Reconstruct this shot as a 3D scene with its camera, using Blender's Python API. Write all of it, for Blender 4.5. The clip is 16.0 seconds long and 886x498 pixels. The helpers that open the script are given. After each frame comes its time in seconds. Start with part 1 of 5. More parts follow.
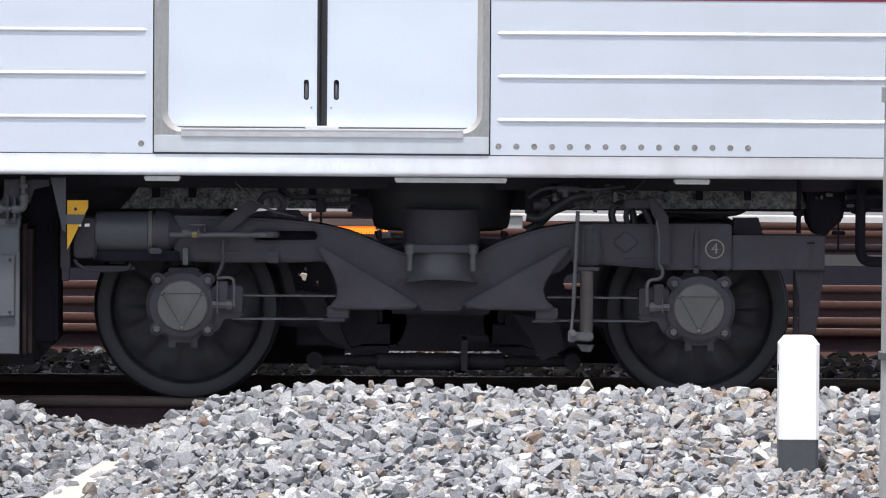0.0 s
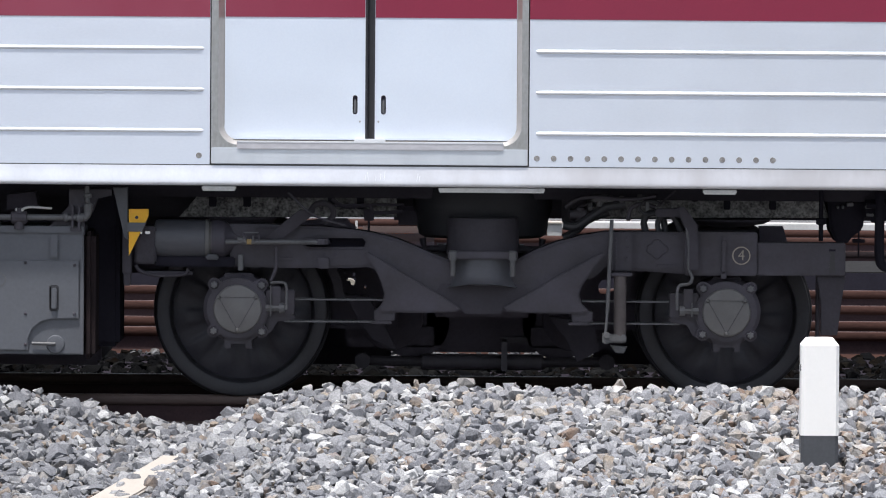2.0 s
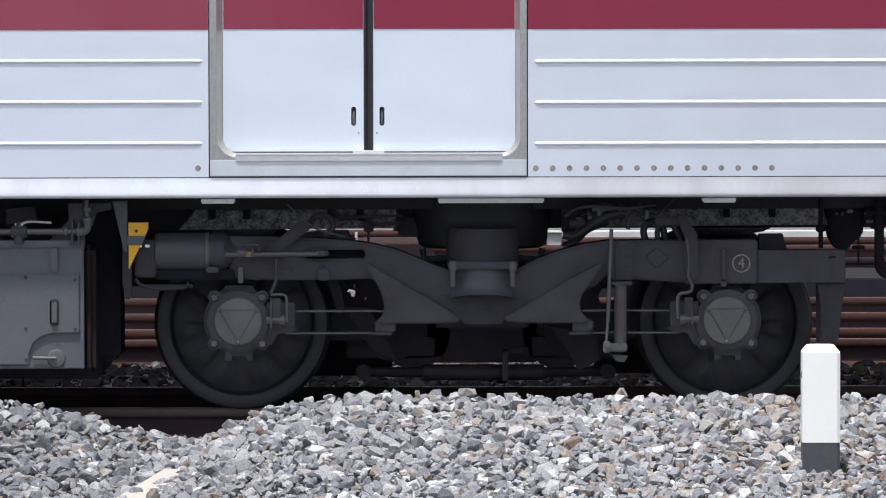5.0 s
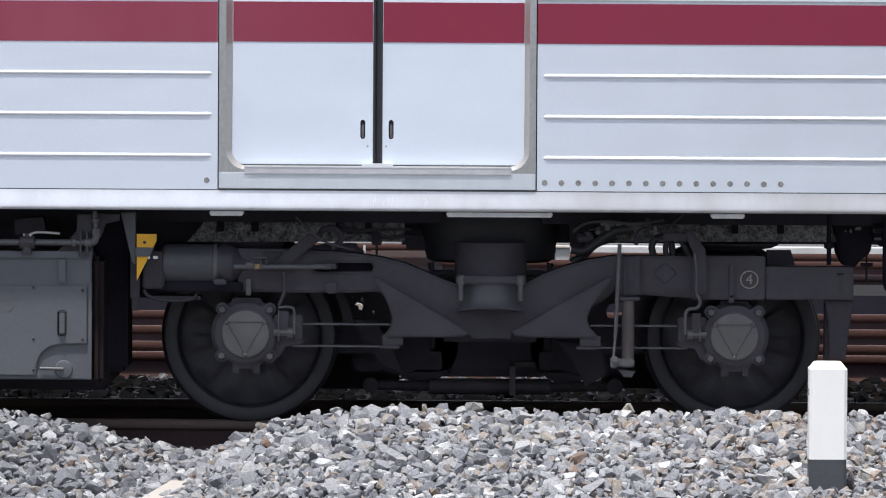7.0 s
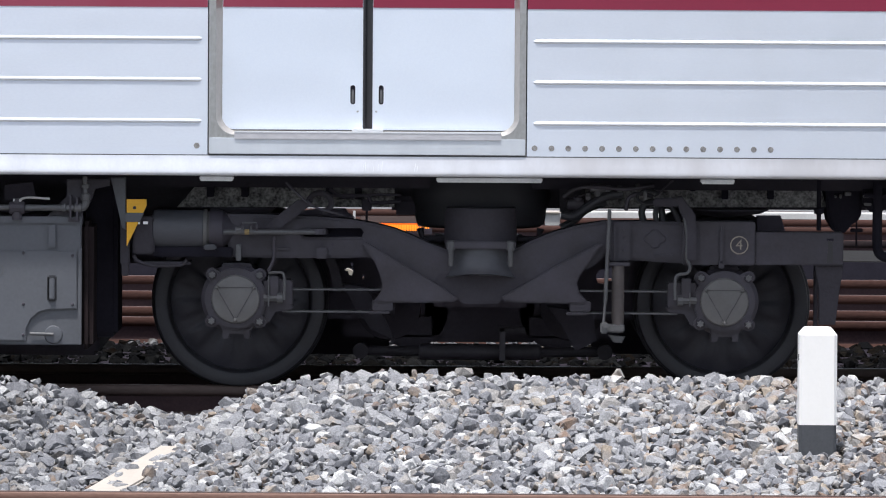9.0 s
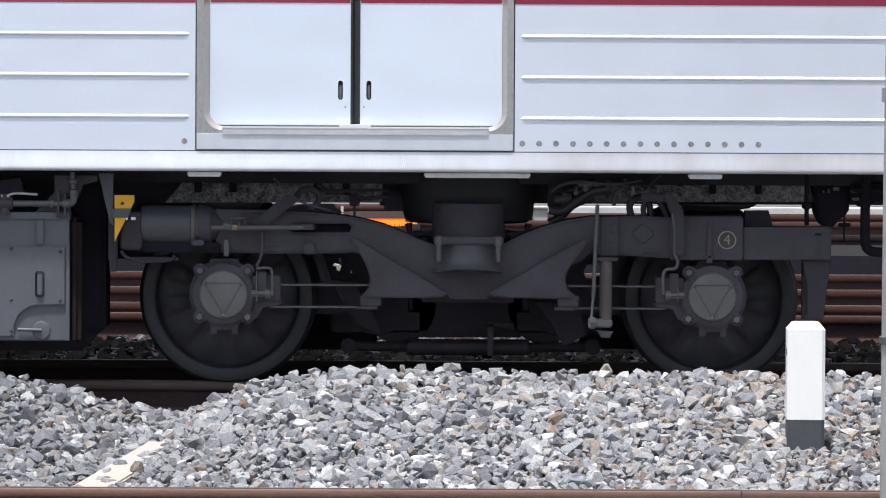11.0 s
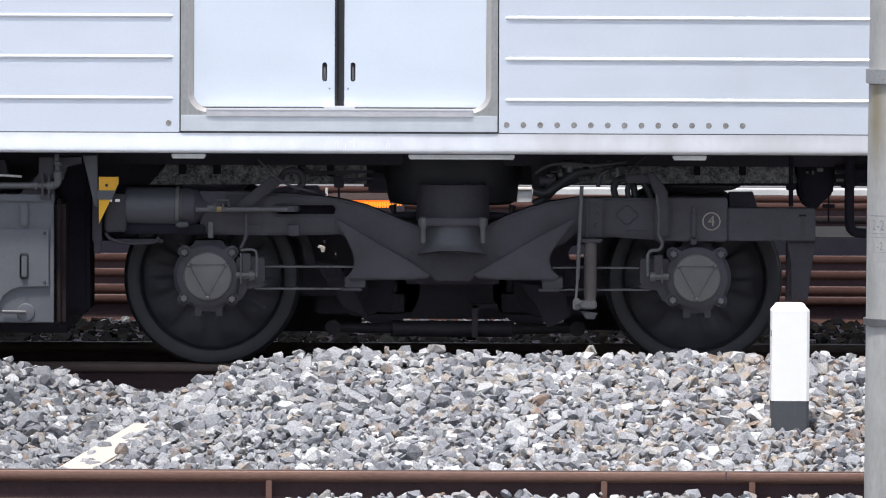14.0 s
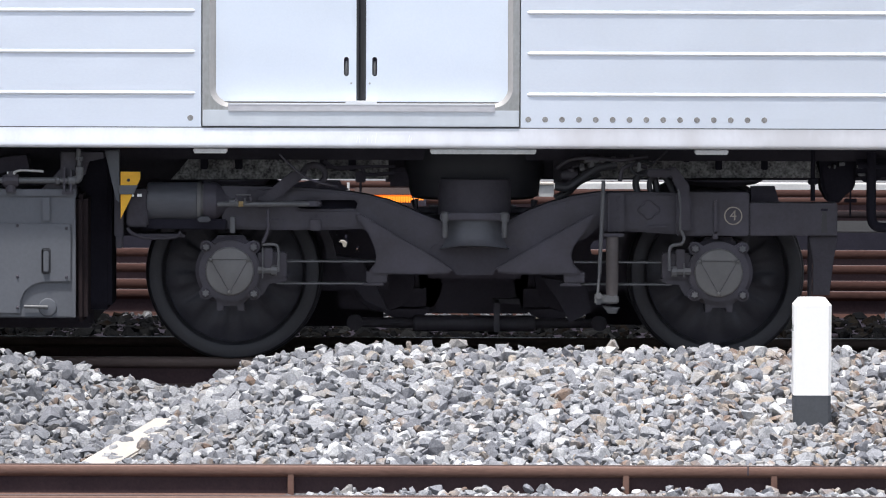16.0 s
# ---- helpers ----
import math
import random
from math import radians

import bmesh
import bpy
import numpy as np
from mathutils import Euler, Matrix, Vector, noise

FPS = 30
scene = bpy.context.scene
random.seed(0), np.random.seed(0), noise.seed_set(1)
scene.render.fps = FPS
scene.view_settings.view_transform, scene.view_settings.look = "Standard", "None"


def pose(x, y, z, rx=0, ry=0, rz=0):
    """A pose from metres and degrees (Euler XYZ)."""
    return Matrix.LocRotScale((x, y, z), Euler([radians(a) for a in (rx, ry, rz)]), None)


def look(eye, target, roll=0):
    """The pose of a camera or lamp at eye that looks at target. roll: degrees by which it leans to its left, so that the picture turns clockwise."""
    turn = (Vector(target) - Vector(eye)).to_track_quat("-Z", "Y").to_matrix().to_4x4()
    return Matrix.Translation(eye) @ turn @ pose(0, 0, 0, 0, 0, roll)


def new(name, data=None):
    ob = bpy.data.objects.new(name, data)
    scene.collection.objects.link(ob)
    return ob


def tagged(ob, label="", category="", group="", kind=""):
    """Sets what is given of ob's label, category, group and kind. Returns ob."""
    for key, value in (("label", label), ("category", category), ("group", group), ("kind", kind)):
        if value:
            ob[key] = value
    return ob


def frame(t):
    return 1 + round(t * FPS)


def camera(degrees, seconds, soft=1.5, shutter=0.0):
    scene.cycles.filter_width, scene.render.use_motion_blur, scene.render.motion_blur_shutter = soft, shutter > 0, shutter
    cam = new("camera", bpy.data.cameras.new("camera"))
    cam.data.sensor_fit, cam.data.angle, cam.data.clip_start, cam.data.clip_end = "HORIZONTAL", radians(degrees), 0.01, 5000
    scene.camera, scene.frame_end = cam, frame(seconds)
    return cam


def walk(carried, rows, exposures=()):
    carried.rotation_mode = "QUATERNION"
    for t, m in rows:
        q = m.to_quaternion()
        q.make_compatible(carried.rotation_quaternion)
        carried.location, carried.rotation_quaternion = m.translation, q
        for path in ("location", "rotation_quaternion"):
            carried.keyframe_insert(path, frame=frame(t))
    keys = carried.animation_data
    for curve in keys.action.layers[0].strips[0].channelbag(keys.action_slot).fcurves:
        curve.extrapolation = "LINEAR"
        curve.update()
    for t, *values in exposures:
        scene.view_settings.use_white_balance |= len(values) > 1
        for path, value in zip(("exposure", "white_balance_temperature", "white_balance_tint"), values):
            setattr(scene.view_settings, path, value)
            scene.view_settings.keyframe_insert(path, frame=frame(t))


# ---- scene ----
import itertools

# ---- camera: a long lens from beside the yard, held by hand ----
cam = camera(7.276, 16.0, soft=1.1)
ROWS = [
    (0.0, 1.615, -0.2994, -2.4146, -0.3882),
    (0.5, 0.008, -0.1745, -2.3941, 0.1163),
    (1.0, 0.000, -0.0588, -2.4228, -0.4567),
    (1.5, 0.000, 0.0000, -2.3700, -0.3500),
    (2.0, 0.000, 0.0584, -2.3658, -0.4292),
    (2.5, 0.000, 0.0651, -2.3442, -0.2784),
    (3.0, 0.000, -0.0230, -2.3214, 0.1122),
    (5.5, 0.000, 0.0567, -2.2435, 0.1063),
    (6.0, 0.000, 0.1133, -2.1750, -0.0454),
    (6.5, 0.000, 0.1449, -2.1707, -0.1276),
    (7.0, 0.000, 0.1198, -2.1649, -0.3379),
    (7.5, 0.000, 0.0732, -2.2111, -0.0181),
    (8.0, 0.000, 0.0812, -2.3152, 0.0722),
    (8.5, 0.000, 0.1011, -2.3897, -0.3274),
    (9.0, 0.000, 0.0380, -2.4487, -0.3583),
    (11.5, 0.000, -0.1277, -2.4874, -0.2481),
    (12.0, 0.000, -0.2294, -2.4798, -0.2575),
    (12.5, 0.000, -0.2996, -2.4833, -0.3265),
    (13.0, 0.000, -0.2996, -2.5758, -0.3258),
    (13.5, 0.000, -0.2599, -2.6375, -0.2225),
    (14.0, 0.000, -0.1960, -2.6382, -0.2281),
    (14.5, 0.000, -0.1567, -2.6256, -0.3440),
    (15.0, 0.000, -0.1260, -2.6188, -0.3425),
    (15.5, 0.000, -0.0858, -2.6483, -0.3076),
    (16.0, 0.000, -0.0185, -2.6828, -0.1858),
]
# seconds, stops, kelvin
EXPOSURES = [(0.0, 0.53, 6330), (0.5, 0.39, 6330), (1.0, 0.37, 6320), (3.0, 0.34, 6290), (5.5, 0.30, 6240), (7.0, 0.26, 6230), (8.0, 0.31, 6240), (9.0, 0.37, 6250),
             (12.5, 0.42, 6240), (13.5, 0.47, 6260), (16.0, 0.52, 6260)]
# seconds, metres moved ahead, yaw, pitch, roll
walk(cam, [(t, pose(0, -29.7 + 0.9991 * ahead, 1.9 - 0.0428 * ahead, 90 + pitch, roll, yaw)) for t, ahead, yaw, pitch, roll in ROWS],
     exposures=[(t, stops, kelvin, 10) for t, stops, kelvin in EXPOSURES])

# ---- light: bright hazy sky, soft high sun from the camera's side ----
world = bpy.data.worlds.new("hazy_sky")
scene.world = world
world.use_nodes = True
wn, wl = world.node_tree.nodes, world.node_tree.links
sky = wn.new("ShaderNodeTexSky")
sky.sky_type, sky.sun_disc = "NISHITA", False
SUN_EL, SUN_ROT = radians(72), radians(200)
sky.sun_elevation, sky.sun_rotation = SUN_EL, SUN_ROT
sky.air_density, sky.dust_density, sky.ozone_density = 1.3, 4.0, 1.0
soft_sky = wn.new("ShaderNodeMixRGB")
soft_sky.inputs[0].default_value = 0.4
soft_sky.inputs[2].default_value = (6.3, 6.6, 7.2, 1)
wl.new(sky.outputs[0], soft_sky.inputs[1])
wl.new(soft_sky.outputs[0], wn["Background"].inputs[0])
wn["Background"].inputs[1].default_value = 0.125
sun = new("sun", bpy.data.lights.new("sun", "SUN"))
sun.data.energy, sun.data.angle, sun.data.color = 3.8, radians(4), (1.0, 0.97, 0.93)
SUN_DIR = Vector((math.sin(SUN_ROT) * math.cos(SUN_EL), math.cos(SUN_ROT) * math.cos(SUN_EL), math.sin(SUN_EL)))
sun.matrix_world = look(SUN_DIR * 40, (0, 0, 0))


# ---- materials ----
def material(name, base, rough=0.6, metal=0.0, second=None, scale=8.0, fine=90.0, bump=0.15, amount=0.35,
             stretch=(1, 1, 1), gloss_var=0.12, spec=0.5, coarse=0.55, wave=0.0):
    """Two scales of variation in colour, gloss and relief over a real base colour."""
    m = bpy.data.materials.new(name)
    m.use_nodes = True
    n, l = m.node_tree.nodes, m.node_tree.links
    b = n["Principled BSDF"]
    b.inputs["Metallic"].default_value = metal
    b.inputs["Specular IOR Level"].default_value = spec
    co, mp = n.new("ShaderNodeTexCoord"), n.new("ShaderNodeMapping")
    mp.inputs["Scale"].default_value = stretch
    l.new(co.outputs["Object"], mp.inputs[0])
    big, small = n.new("ShaderNodeTexNoise"), n.new("ShaderNodeTexNoise")
    big.inputs["Scale"].default_value, big.inputs["Detail"].default_value = scale, 6
    small.inputs["Scale"].default_value, small.inputs["Detail"].default_value = fine, 4
    l.new(mp.outputs[0], big.inputs[0]), l.new(mp.outputs[0], small.inputs[0])
    mix = n.new("ShaderNodeMath")
    mix.operation = "MULTIPLY_ADD"
    l.new(big.outputs[0], mix.inputs[0])
    mix.inputs[1].default_value = coarse
    sm = n.new("ShaderNodeMath")
    sm.operation = "MULTIPLY"
    sm.inputs[1].default_value = 1 - coarse
    l.new(small.outputs[0], sm.inputs[0]), l.new(sm.outputs[0], mix.inputs[2])
    ramp = n.new("ShaderNodeValToRGB")
    ramp.color_ramp.elements[0].position, ramp.color_ramp.elements[1].position = 0.5 - amount / 2, 0.5 + amount / 2
    second = second or tuple(c * 0.7 for c in base)
    ramp.color_ramp.elements[0].color, ramp.color_ramp.elements[1].color = (*second, 1), (*base, 1)
    l.new(mix.outputs[0], ramp.inputs[0]), l.new(ramp.outputs[0], b.inputs["Base Color"])
    rr = n.new("ShaderNodeMapRange")
    rr.inputs[3].default_value, rr.inputs[4].default_value = rough + gloss_var, max(0.05, rough - gloss_var)
    l.new(mix.outputs[0], rr.inputs[0]), l.new(rr.outputs[0], b.inputs["Roughness"])
    bp = n.new("ShaderNodeBump")
    bp.inputs["Strength"].default_value, bp.inputs["Distance"].default_value = bump, 0.004
    l.new(small.outputs[0], bp.inputs["Height"]), l.new(bp.outputs[0], b.inputs["Normal"])
    if wave:  # hand-wide dents and ripples of thin sheet
        dent, wb = n.new("ShaderNodeTexNoise"), n.new("ShaderNodeBump")
        dent.inputs["Scale"].default_value, dent.inputs["Detail"].default_value = 2.6, 1.5
        wb.inputs["Strength"].default_value, wb.inputs["Distance"].default_value = 1.0, wave
        l.new(mp.outputs[0], dent.inputs[0]), l.new(dent.outputs[0], wb.inputs["Height"]), l.new(wb.outputs[0], bp.inputs["Normal"])
    return m


STEEL = material("brushed_stainless", (0.785, 0.832, 0.915), 0.42, 0.45, (0.72, 0.765, 0.855), 1.3, 60, 0.03, 0.5, (1, 1, 2.0), 0.06, wave=0.0035)
DOOR_STEEL = material("satin_door_sheet", (0.785, 0.845, 0.935), 0.46, 0.4, (0.73, 0.79, 0.89), 1.6, 120, 0.02, 0.5, (1, 1, 1), 0.05, wave=0.009)
APRON_STEEL = material("streaked_apron_steel", (0.76, 0.80, 0.85), 0.4, 0.5, (0.60, 0.63, 0.67), 7, 60, 0.04, 0.7, (1.2, 1, 0.7), 0.08, coarse=0.85, wave=0.02)
SKIRT_STEEL = material("worn_skirt_steel", (0.79, 0.80, 0.84), 0.38, 0.5, (0.64, 0.645, 0.675), 7, 70, 0.04, 0.4, (1.3, 1, 1), 0.1, coarse=0.8, wave=0.010)
FRAME_STEEL = material("door_frame_steel", (0.58, 0.59, 0.60), 0.36, 0.8, (0.36, 0.35, 0.33), 6, 80, 0.05, 0.5, (1, 1, 0.5), 0.1)
# tan here is the ballast's reflection, put into the steel's colour
REVEAL_STEEL = material("ballast_tinted_reveal", (0.56, 0.52, 0.48), 0.38, 0.6, (0.42, 0.385, 0.35), 6, 80, 0.05, 0.5, (1, 1, 0.5), 0.1)
RIB_STEEL = material("bead_steel", (0.82, 0.83, 0.85), 0.34, 0.4, (0.72, 0.73, 0.76), 3, 60, 0.03, 0.5)
MAROON = material("maroon_film", (0.238, 0.017, 0.049), 0.4, 0.0, (0.20, 0.016, 0.044), 2, 150, 0.02, 0.5)
RUBBER = material("black_rubber", (0.02, 0.02, 0.025), 0.6, 0, (0.032, 0.032, 0.037), 10, 150, 0.1)
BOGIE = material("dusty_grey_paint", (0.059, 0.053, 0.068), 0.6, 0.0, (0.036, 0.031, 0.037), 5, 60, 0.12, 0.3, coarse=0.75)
# darker copy of the bogie paint; on the bowl it carries shade
BOGIE_DARK = material("dark_grey_paint", (0.044, 0.039, 0.050), 0.75, 0.0, (0.029, 0.025, 0.031), 6, 70, 0.2, 0.45)
BLACK = material("underfloor_black", (0.064, 0.056, 0.073), 0.9, 0.0, (0.047, 0.041, 0.054), 5, 60, 0.2, 0.5)
UNDERFLOOR = material("dull_underfloor_coat", (0.042, 0.037, 0.049), 0.9, 0.0, (0.030, 0.027, 0.035), 5, 60, 0.2, 0.5)
CAP = material("axle_cap_grey", (0.150, 0.146, 0.145), 0.55, 0.1, (0.105, 0.101, 0.098), 7, 110, 0.08, 0.4, coarse=0.8)
WHEEL = material("wheel_steel", (0.040, 0.038, 0.051), 0.5, 0.1, (0.027, 0.025, 0.033), 7, 80, 0.15, 0.5)
TYRE = material("tyre_steel", (0.050, 0.049, 0.058), 0.55, 0.2, (0.036, 0.035, 0.039), 8, 90, 0.12, 0.5)
BOXGREY = material("equipment_box_paint", (0.108, 0.113, 0.128), 0.5, 0.0, (0.080, 0.083, 0.094), 4, 70, 0.06, 0.5)
CYL = material("cylinder_grey_paint", (0.088, 0.089, 0.102), 0.5, 0.0, (0.050, 0.050, 0.057), 4, 70, 0.08, 0.3, (0.4, 1, 1), coarse=0.8)
PIPE = material("grey_pipe_paint", (0.12, 0.12, 0.126), 0.5, 0.1, (0.08, 0.079, 0.08), 10, 100, 0.1)
DUSTY = material("brown_dusted_paint", (0.105, 0.090, 0.088), 0.7, 0.0, (0.070, 0.058, 0.055), 9, 90, 0.12, 0.4, coarse=0.8)
BRASS = material("dull_brass", (0.42, 0.31, 0.14), 0.45, 0.7, (0.3, 0.21, 0.1), 20, 120, 0.1)
BRIGHT = material("bare_metal", (0.55, 0.55, 0.54), 0.4, 0.6, (0.38, 0.37, 0.36), 12, 120, 0.1)
ROUGH_COAT = material("rough_sprayed_coating", (0.40, 0.395, 0.39), 0.9, 0.0, (0.060, 0.058, 0.062), 34, 95, 0.9, 0.26, coarse=0.5)
YELLOW = material("yellow_paint", (0.93, 0.50, 0.025), 0.5, 0, (0.80, 0.41, 0.02), 8, 100, 0.05)
PLUG = material("dull_plug", (0.11, 0.10, 0.095), 0.6, 0.1, (0.36, 0.35, 0.34), 38, 150, 0.1)
FAR_RAIL = material("dark_rusty_rail", (0.075, 0.036, 0.028), 0.8, 0.0, (0.028, 0.014, 0.012), 5, 90, 0.2, 0.4, (0.3, 1, 1), spec=0.15)
BROWN_EDGE = material("dark_brown_paint", (0.026, 0.017, 0.018), 0.85, 0, (0.014, 0.011, 0.012), 8, 80, 0.1, spec=0.15)
SILL = material("worn_sill_steel", (0.74, 0.73, 0.76), 0.32, 0.5, (0.50, 0.49, 0.52), 3, 40, 0.04, 0.4, (0.5, 1, 1.5))
KERB_WHITE = material("dusty_white_paint", (0.55, 0.54, 0.53), 0.7, 0, (0.42, 0.41, 0.40), 4, 60, 0.1)
# rail web: grime, with the head's shade put into the colour
WEB_GRIME_SHADE = material("grimy_shaded_web", (0.070, 0.044, 0.046), 0.85, 0, (0.040, 0.027, 0.030), 6, 80, 0.2, 0.4, spec=0.1)
SOIL = material("oily_shaded_soil", (0.036, 0.031, 0.038), 1.0, 0, (0.022, 0.019, 0.024), 8, 60, 0.8, 0.4, gloss_var=0.0, spec=0.0)
# black of underfloor parts; in slots and on kerb it paints deep shade
BLACK_AND_SHADE = material("black_and_shade", (0.027, 0.025, 0.034), 0.95, 0, (0.018, 0.017, 0.023), 9, 70, 0.2, 0.5, spec=0.05)
STREAK = material("oily_streak", (0.040, 0.037, 0.040), 0.45, 0, (0.028, 0.026, 0.028), 12, 60, 0.05)
MARKING = material("marking_paint", (0.33, 0.295, 0.24), 0.7, 0, (0.19, 0.17, 0.14), 15, 150, 0.05)
RUST_RAIL = material("rusty_rail_steel", (0.205, 0.115, 0.085), 0.65, 0.15, (0.11, 0.055, 0.042), 6, 90, 0.2, 0.5, (0.35, 1, 1))
YARD_RAIL = material("dull_rusty_rail", (0.090, 0.042, 0.033), 0.75, 0.1, (0.045, 0.023, 0.019), 6, 90, 0.2, 0.5, (0.35, 1, 1), spec=0.2)
# worn band of far rails, its colour raised for glints on the heads
FAR_BAND = material("brown_running_band", (0.17, 0.105, 0.09), 0.6, 0.1, (0.07, 0.037, 0.03), 7, 90, 0.2, 0.5, (0.25, 1, 1), spec=0.3)
DARK_RAIL = material("brown_rail_steel", (0.12, 0.085, 0.075), 0.65, 0.2, (0.07, 0.045, 0.04), 6, 90, 0.2, 0.5, (0.3, 1, 1))
WHITE_PAINT = material("white_post_paint", (0.92, 0.905, 0.88), 0.5, 0, (0.87, 0.855, 0.83), 6, 90, 0.06, 0.5)
BLACK_PAINT = material("faded_black_paint", (0.07, 0.075, 0.085), 0.7, 0, (0.045, 0.048, 0.055), 9, 80, 0.12, 0.5)
CONCRETE = material("pole_concrete", (0.44, 0.435, 0.42), 0.8, 0, (0.26, 0.258, 0.25), 9, 60, 0.2, 0.5, (1, 1, 0.45), coarse=0.7)
pn, pl = CONCRETE.node_tree.nodes, CONCRETE.node_tree.links


def band(source, rise0, rise1, fall0, fall1):
    """1 between rise1 and fall0, easing to 0 outside."""
    up, down, both = pn.new("ShaderNodeMapRange"), pn.new("ShaderNodeMapRange"), pn.new("ShaderNodeMath")
    up.inputs[1].default_value, up.inputs[2].default_value = rise0, rise1
    down.inputs[1].default_value, down.inputs[2].default_value = fall0, fall1
    down.inputs[3].default_value, down.inputs[4].default_value = 1, 0
    both.operation = "MULTIPLY"
    pl.new(source, up.inputs[0]), pl.new(source, down.inputs[0])
    pl.new(up.outputs[0], both.inputs[0]), pl.new(down.outputs[0], both.inputs[1])
    return both.outputs[0]


# rust run below the pole's clamp
geo = pn.new("ShaderNodeNewGeometry")
axes = pn.new("ShaderNodeSeparateXYZ")
pl.new(geo.outputs["Position"], axes.inputs[0])
run_mask, thin = pn.new("ShaderNodeMath"), pn.new("ShaderNodeMath")
run_mask.operation = thin.operation = "MULTIPLY"
pl.new(band(axes.outputs["X"], 1.722, 1.742, 1.752, 1.79), run_mask.inputs[0])
pl.new(band(axes.outputs["Z"], 0.90, 1.16, 1.308, 1.312), run_mask.inputs[1])
pl.new(run_mask.outputs[0], thin.inputs[0])
thin.inputs[1].default_value = 0.75
rust = pn.new("ShaderNodeMixRGB")
rust.inputs[2].default_value = (0.21, 0.165, 0.085, 1)
bsdf = pn["Principled BSDF"]
pl.new(thin.outputs[0], rust.inputs[0])
pl.new(bsdf.inputs["Base Color"].links[0].from_socket, rust.inputs[1])
pl.new(rust.outputs[0], bsdf.inputs["Base Color"])
PLANK = material("pale_concrete_plank", (0.47, 0.425, 0.375), 0.8, 0, (0.37, 0.33, 0.29), 6, 90, 0.15, 0.5)
PLANK_DULL = material("dusty_concrete", (0.026, 0.024, 0.023), 0.95, 0, (0.015, 0.014, 0.014), 5, 80, 0.2, 0.5, spec=0.1)
GALV = material("galvanised_band", (0.45, 0.45, 0.45), 0.45, 0.6, (0.30, 0.30, 0.30), 12, 110, 0.1)
INK = material("stencil_ink", (0.17, 0.17, 0.18), 0.8, 0, (0.25, 0.25, 0.25), 15, 90, 0.02)


def stain_and_reflection(m, tint, x0, x1, most, scale):
    """Streaky tint over a sheet, thickening from x0 to x1: stains, and reflections put into the colour."""
    n, l = m.node_tree.nodes, m.node_tree.links
    b = n["Principled BSDF"]
    co, mp, tex, sep = n.new("ShaderNodeTexCoord"), n.new("ShaderNodeMapping"), n.new("ShaderNodeTexNoise"), n.new("ShaderNodeSeparateXYZ")
    mp.inputs["Scale"].default_value = (2.2, 1, 0.7)
    tex.inputs["Scale"].default_value, tex.inputs["Detail"].default_value = scale, 5
    along, mottled, both = n.new("ShaderNodeMapRange"), n.new("ShaderNodeMapRange"), n.new("ShaderNodeMath")
    along.inputs[1].default_value, along.inputs[2].default_value, along.inputs[4].default_value = x0, x1, most
    mottled.inputs[1].default_value, mottled.inputs[2].default_value = 0.3, 0.62
    mottled.inputs[3].default_value, mottled.inputs[4].default_value = 0.45, 1.0
    both.operation = "MULTIPLY"
    mix = n.new("ShaderNodeMixRGB")
    mix.inputs[2].default_value = (*tint, 1)
    l.new(co.outputs["Object"], mp.inputs[0]), l.new(mp.outputs[0], tex.inputs[0]), l.new(co.outputs["Object"], sep.inputs[0])
    l.new(sep.outputs["X"], along.inputs[0]), l.new(tex.outputs[0], mottled.inputs[0])
    l.new(along.outputs[0], both.inputs[0]), l.new(mottled.outputs[0], both.inputs[1]), l.new(both.outputs[0], mix.inputs[0])
    l.new(b.inputs["Base Color"].links[0].from_socket, mix.inputs[1]), l.new(mix.outputs[0], b.inputs["Base Color"])


# skirt: brown stains towards +x, and the greyer reflection there as colour
stain_and_reflection(SKIRT_STEEL, (0.44, 0.42, 0.42), -0.9, 0.7, 0.75, 2.5)
# stripe: pale reflection towards -x, painted into the film's colour
stain_and_reflection(MAROON, (0.275, 0.058, 0.095), -0.3, -1.0, 0.7, 1.5)
# panels: duller reflection towards +x, painted as a grey tint
stain_and_reflection(STEEL, (0.58, 0.60, 0.63), -0.2, 1.0, 0.32, 1.2)


def glowing(name, colour, strength):
    m = bpy.data.materials.new(name)
    m.use_nodes = True
    b = m.node_tree.nodes["Principled BSDF"]
    b.inputs["Base Color"].default_value = (*colour, 1)
    b.inputs["Emission Color"].default_value = (*colour, 1)
    b.inputs["Emission Strength"].default_value = strength
    return m


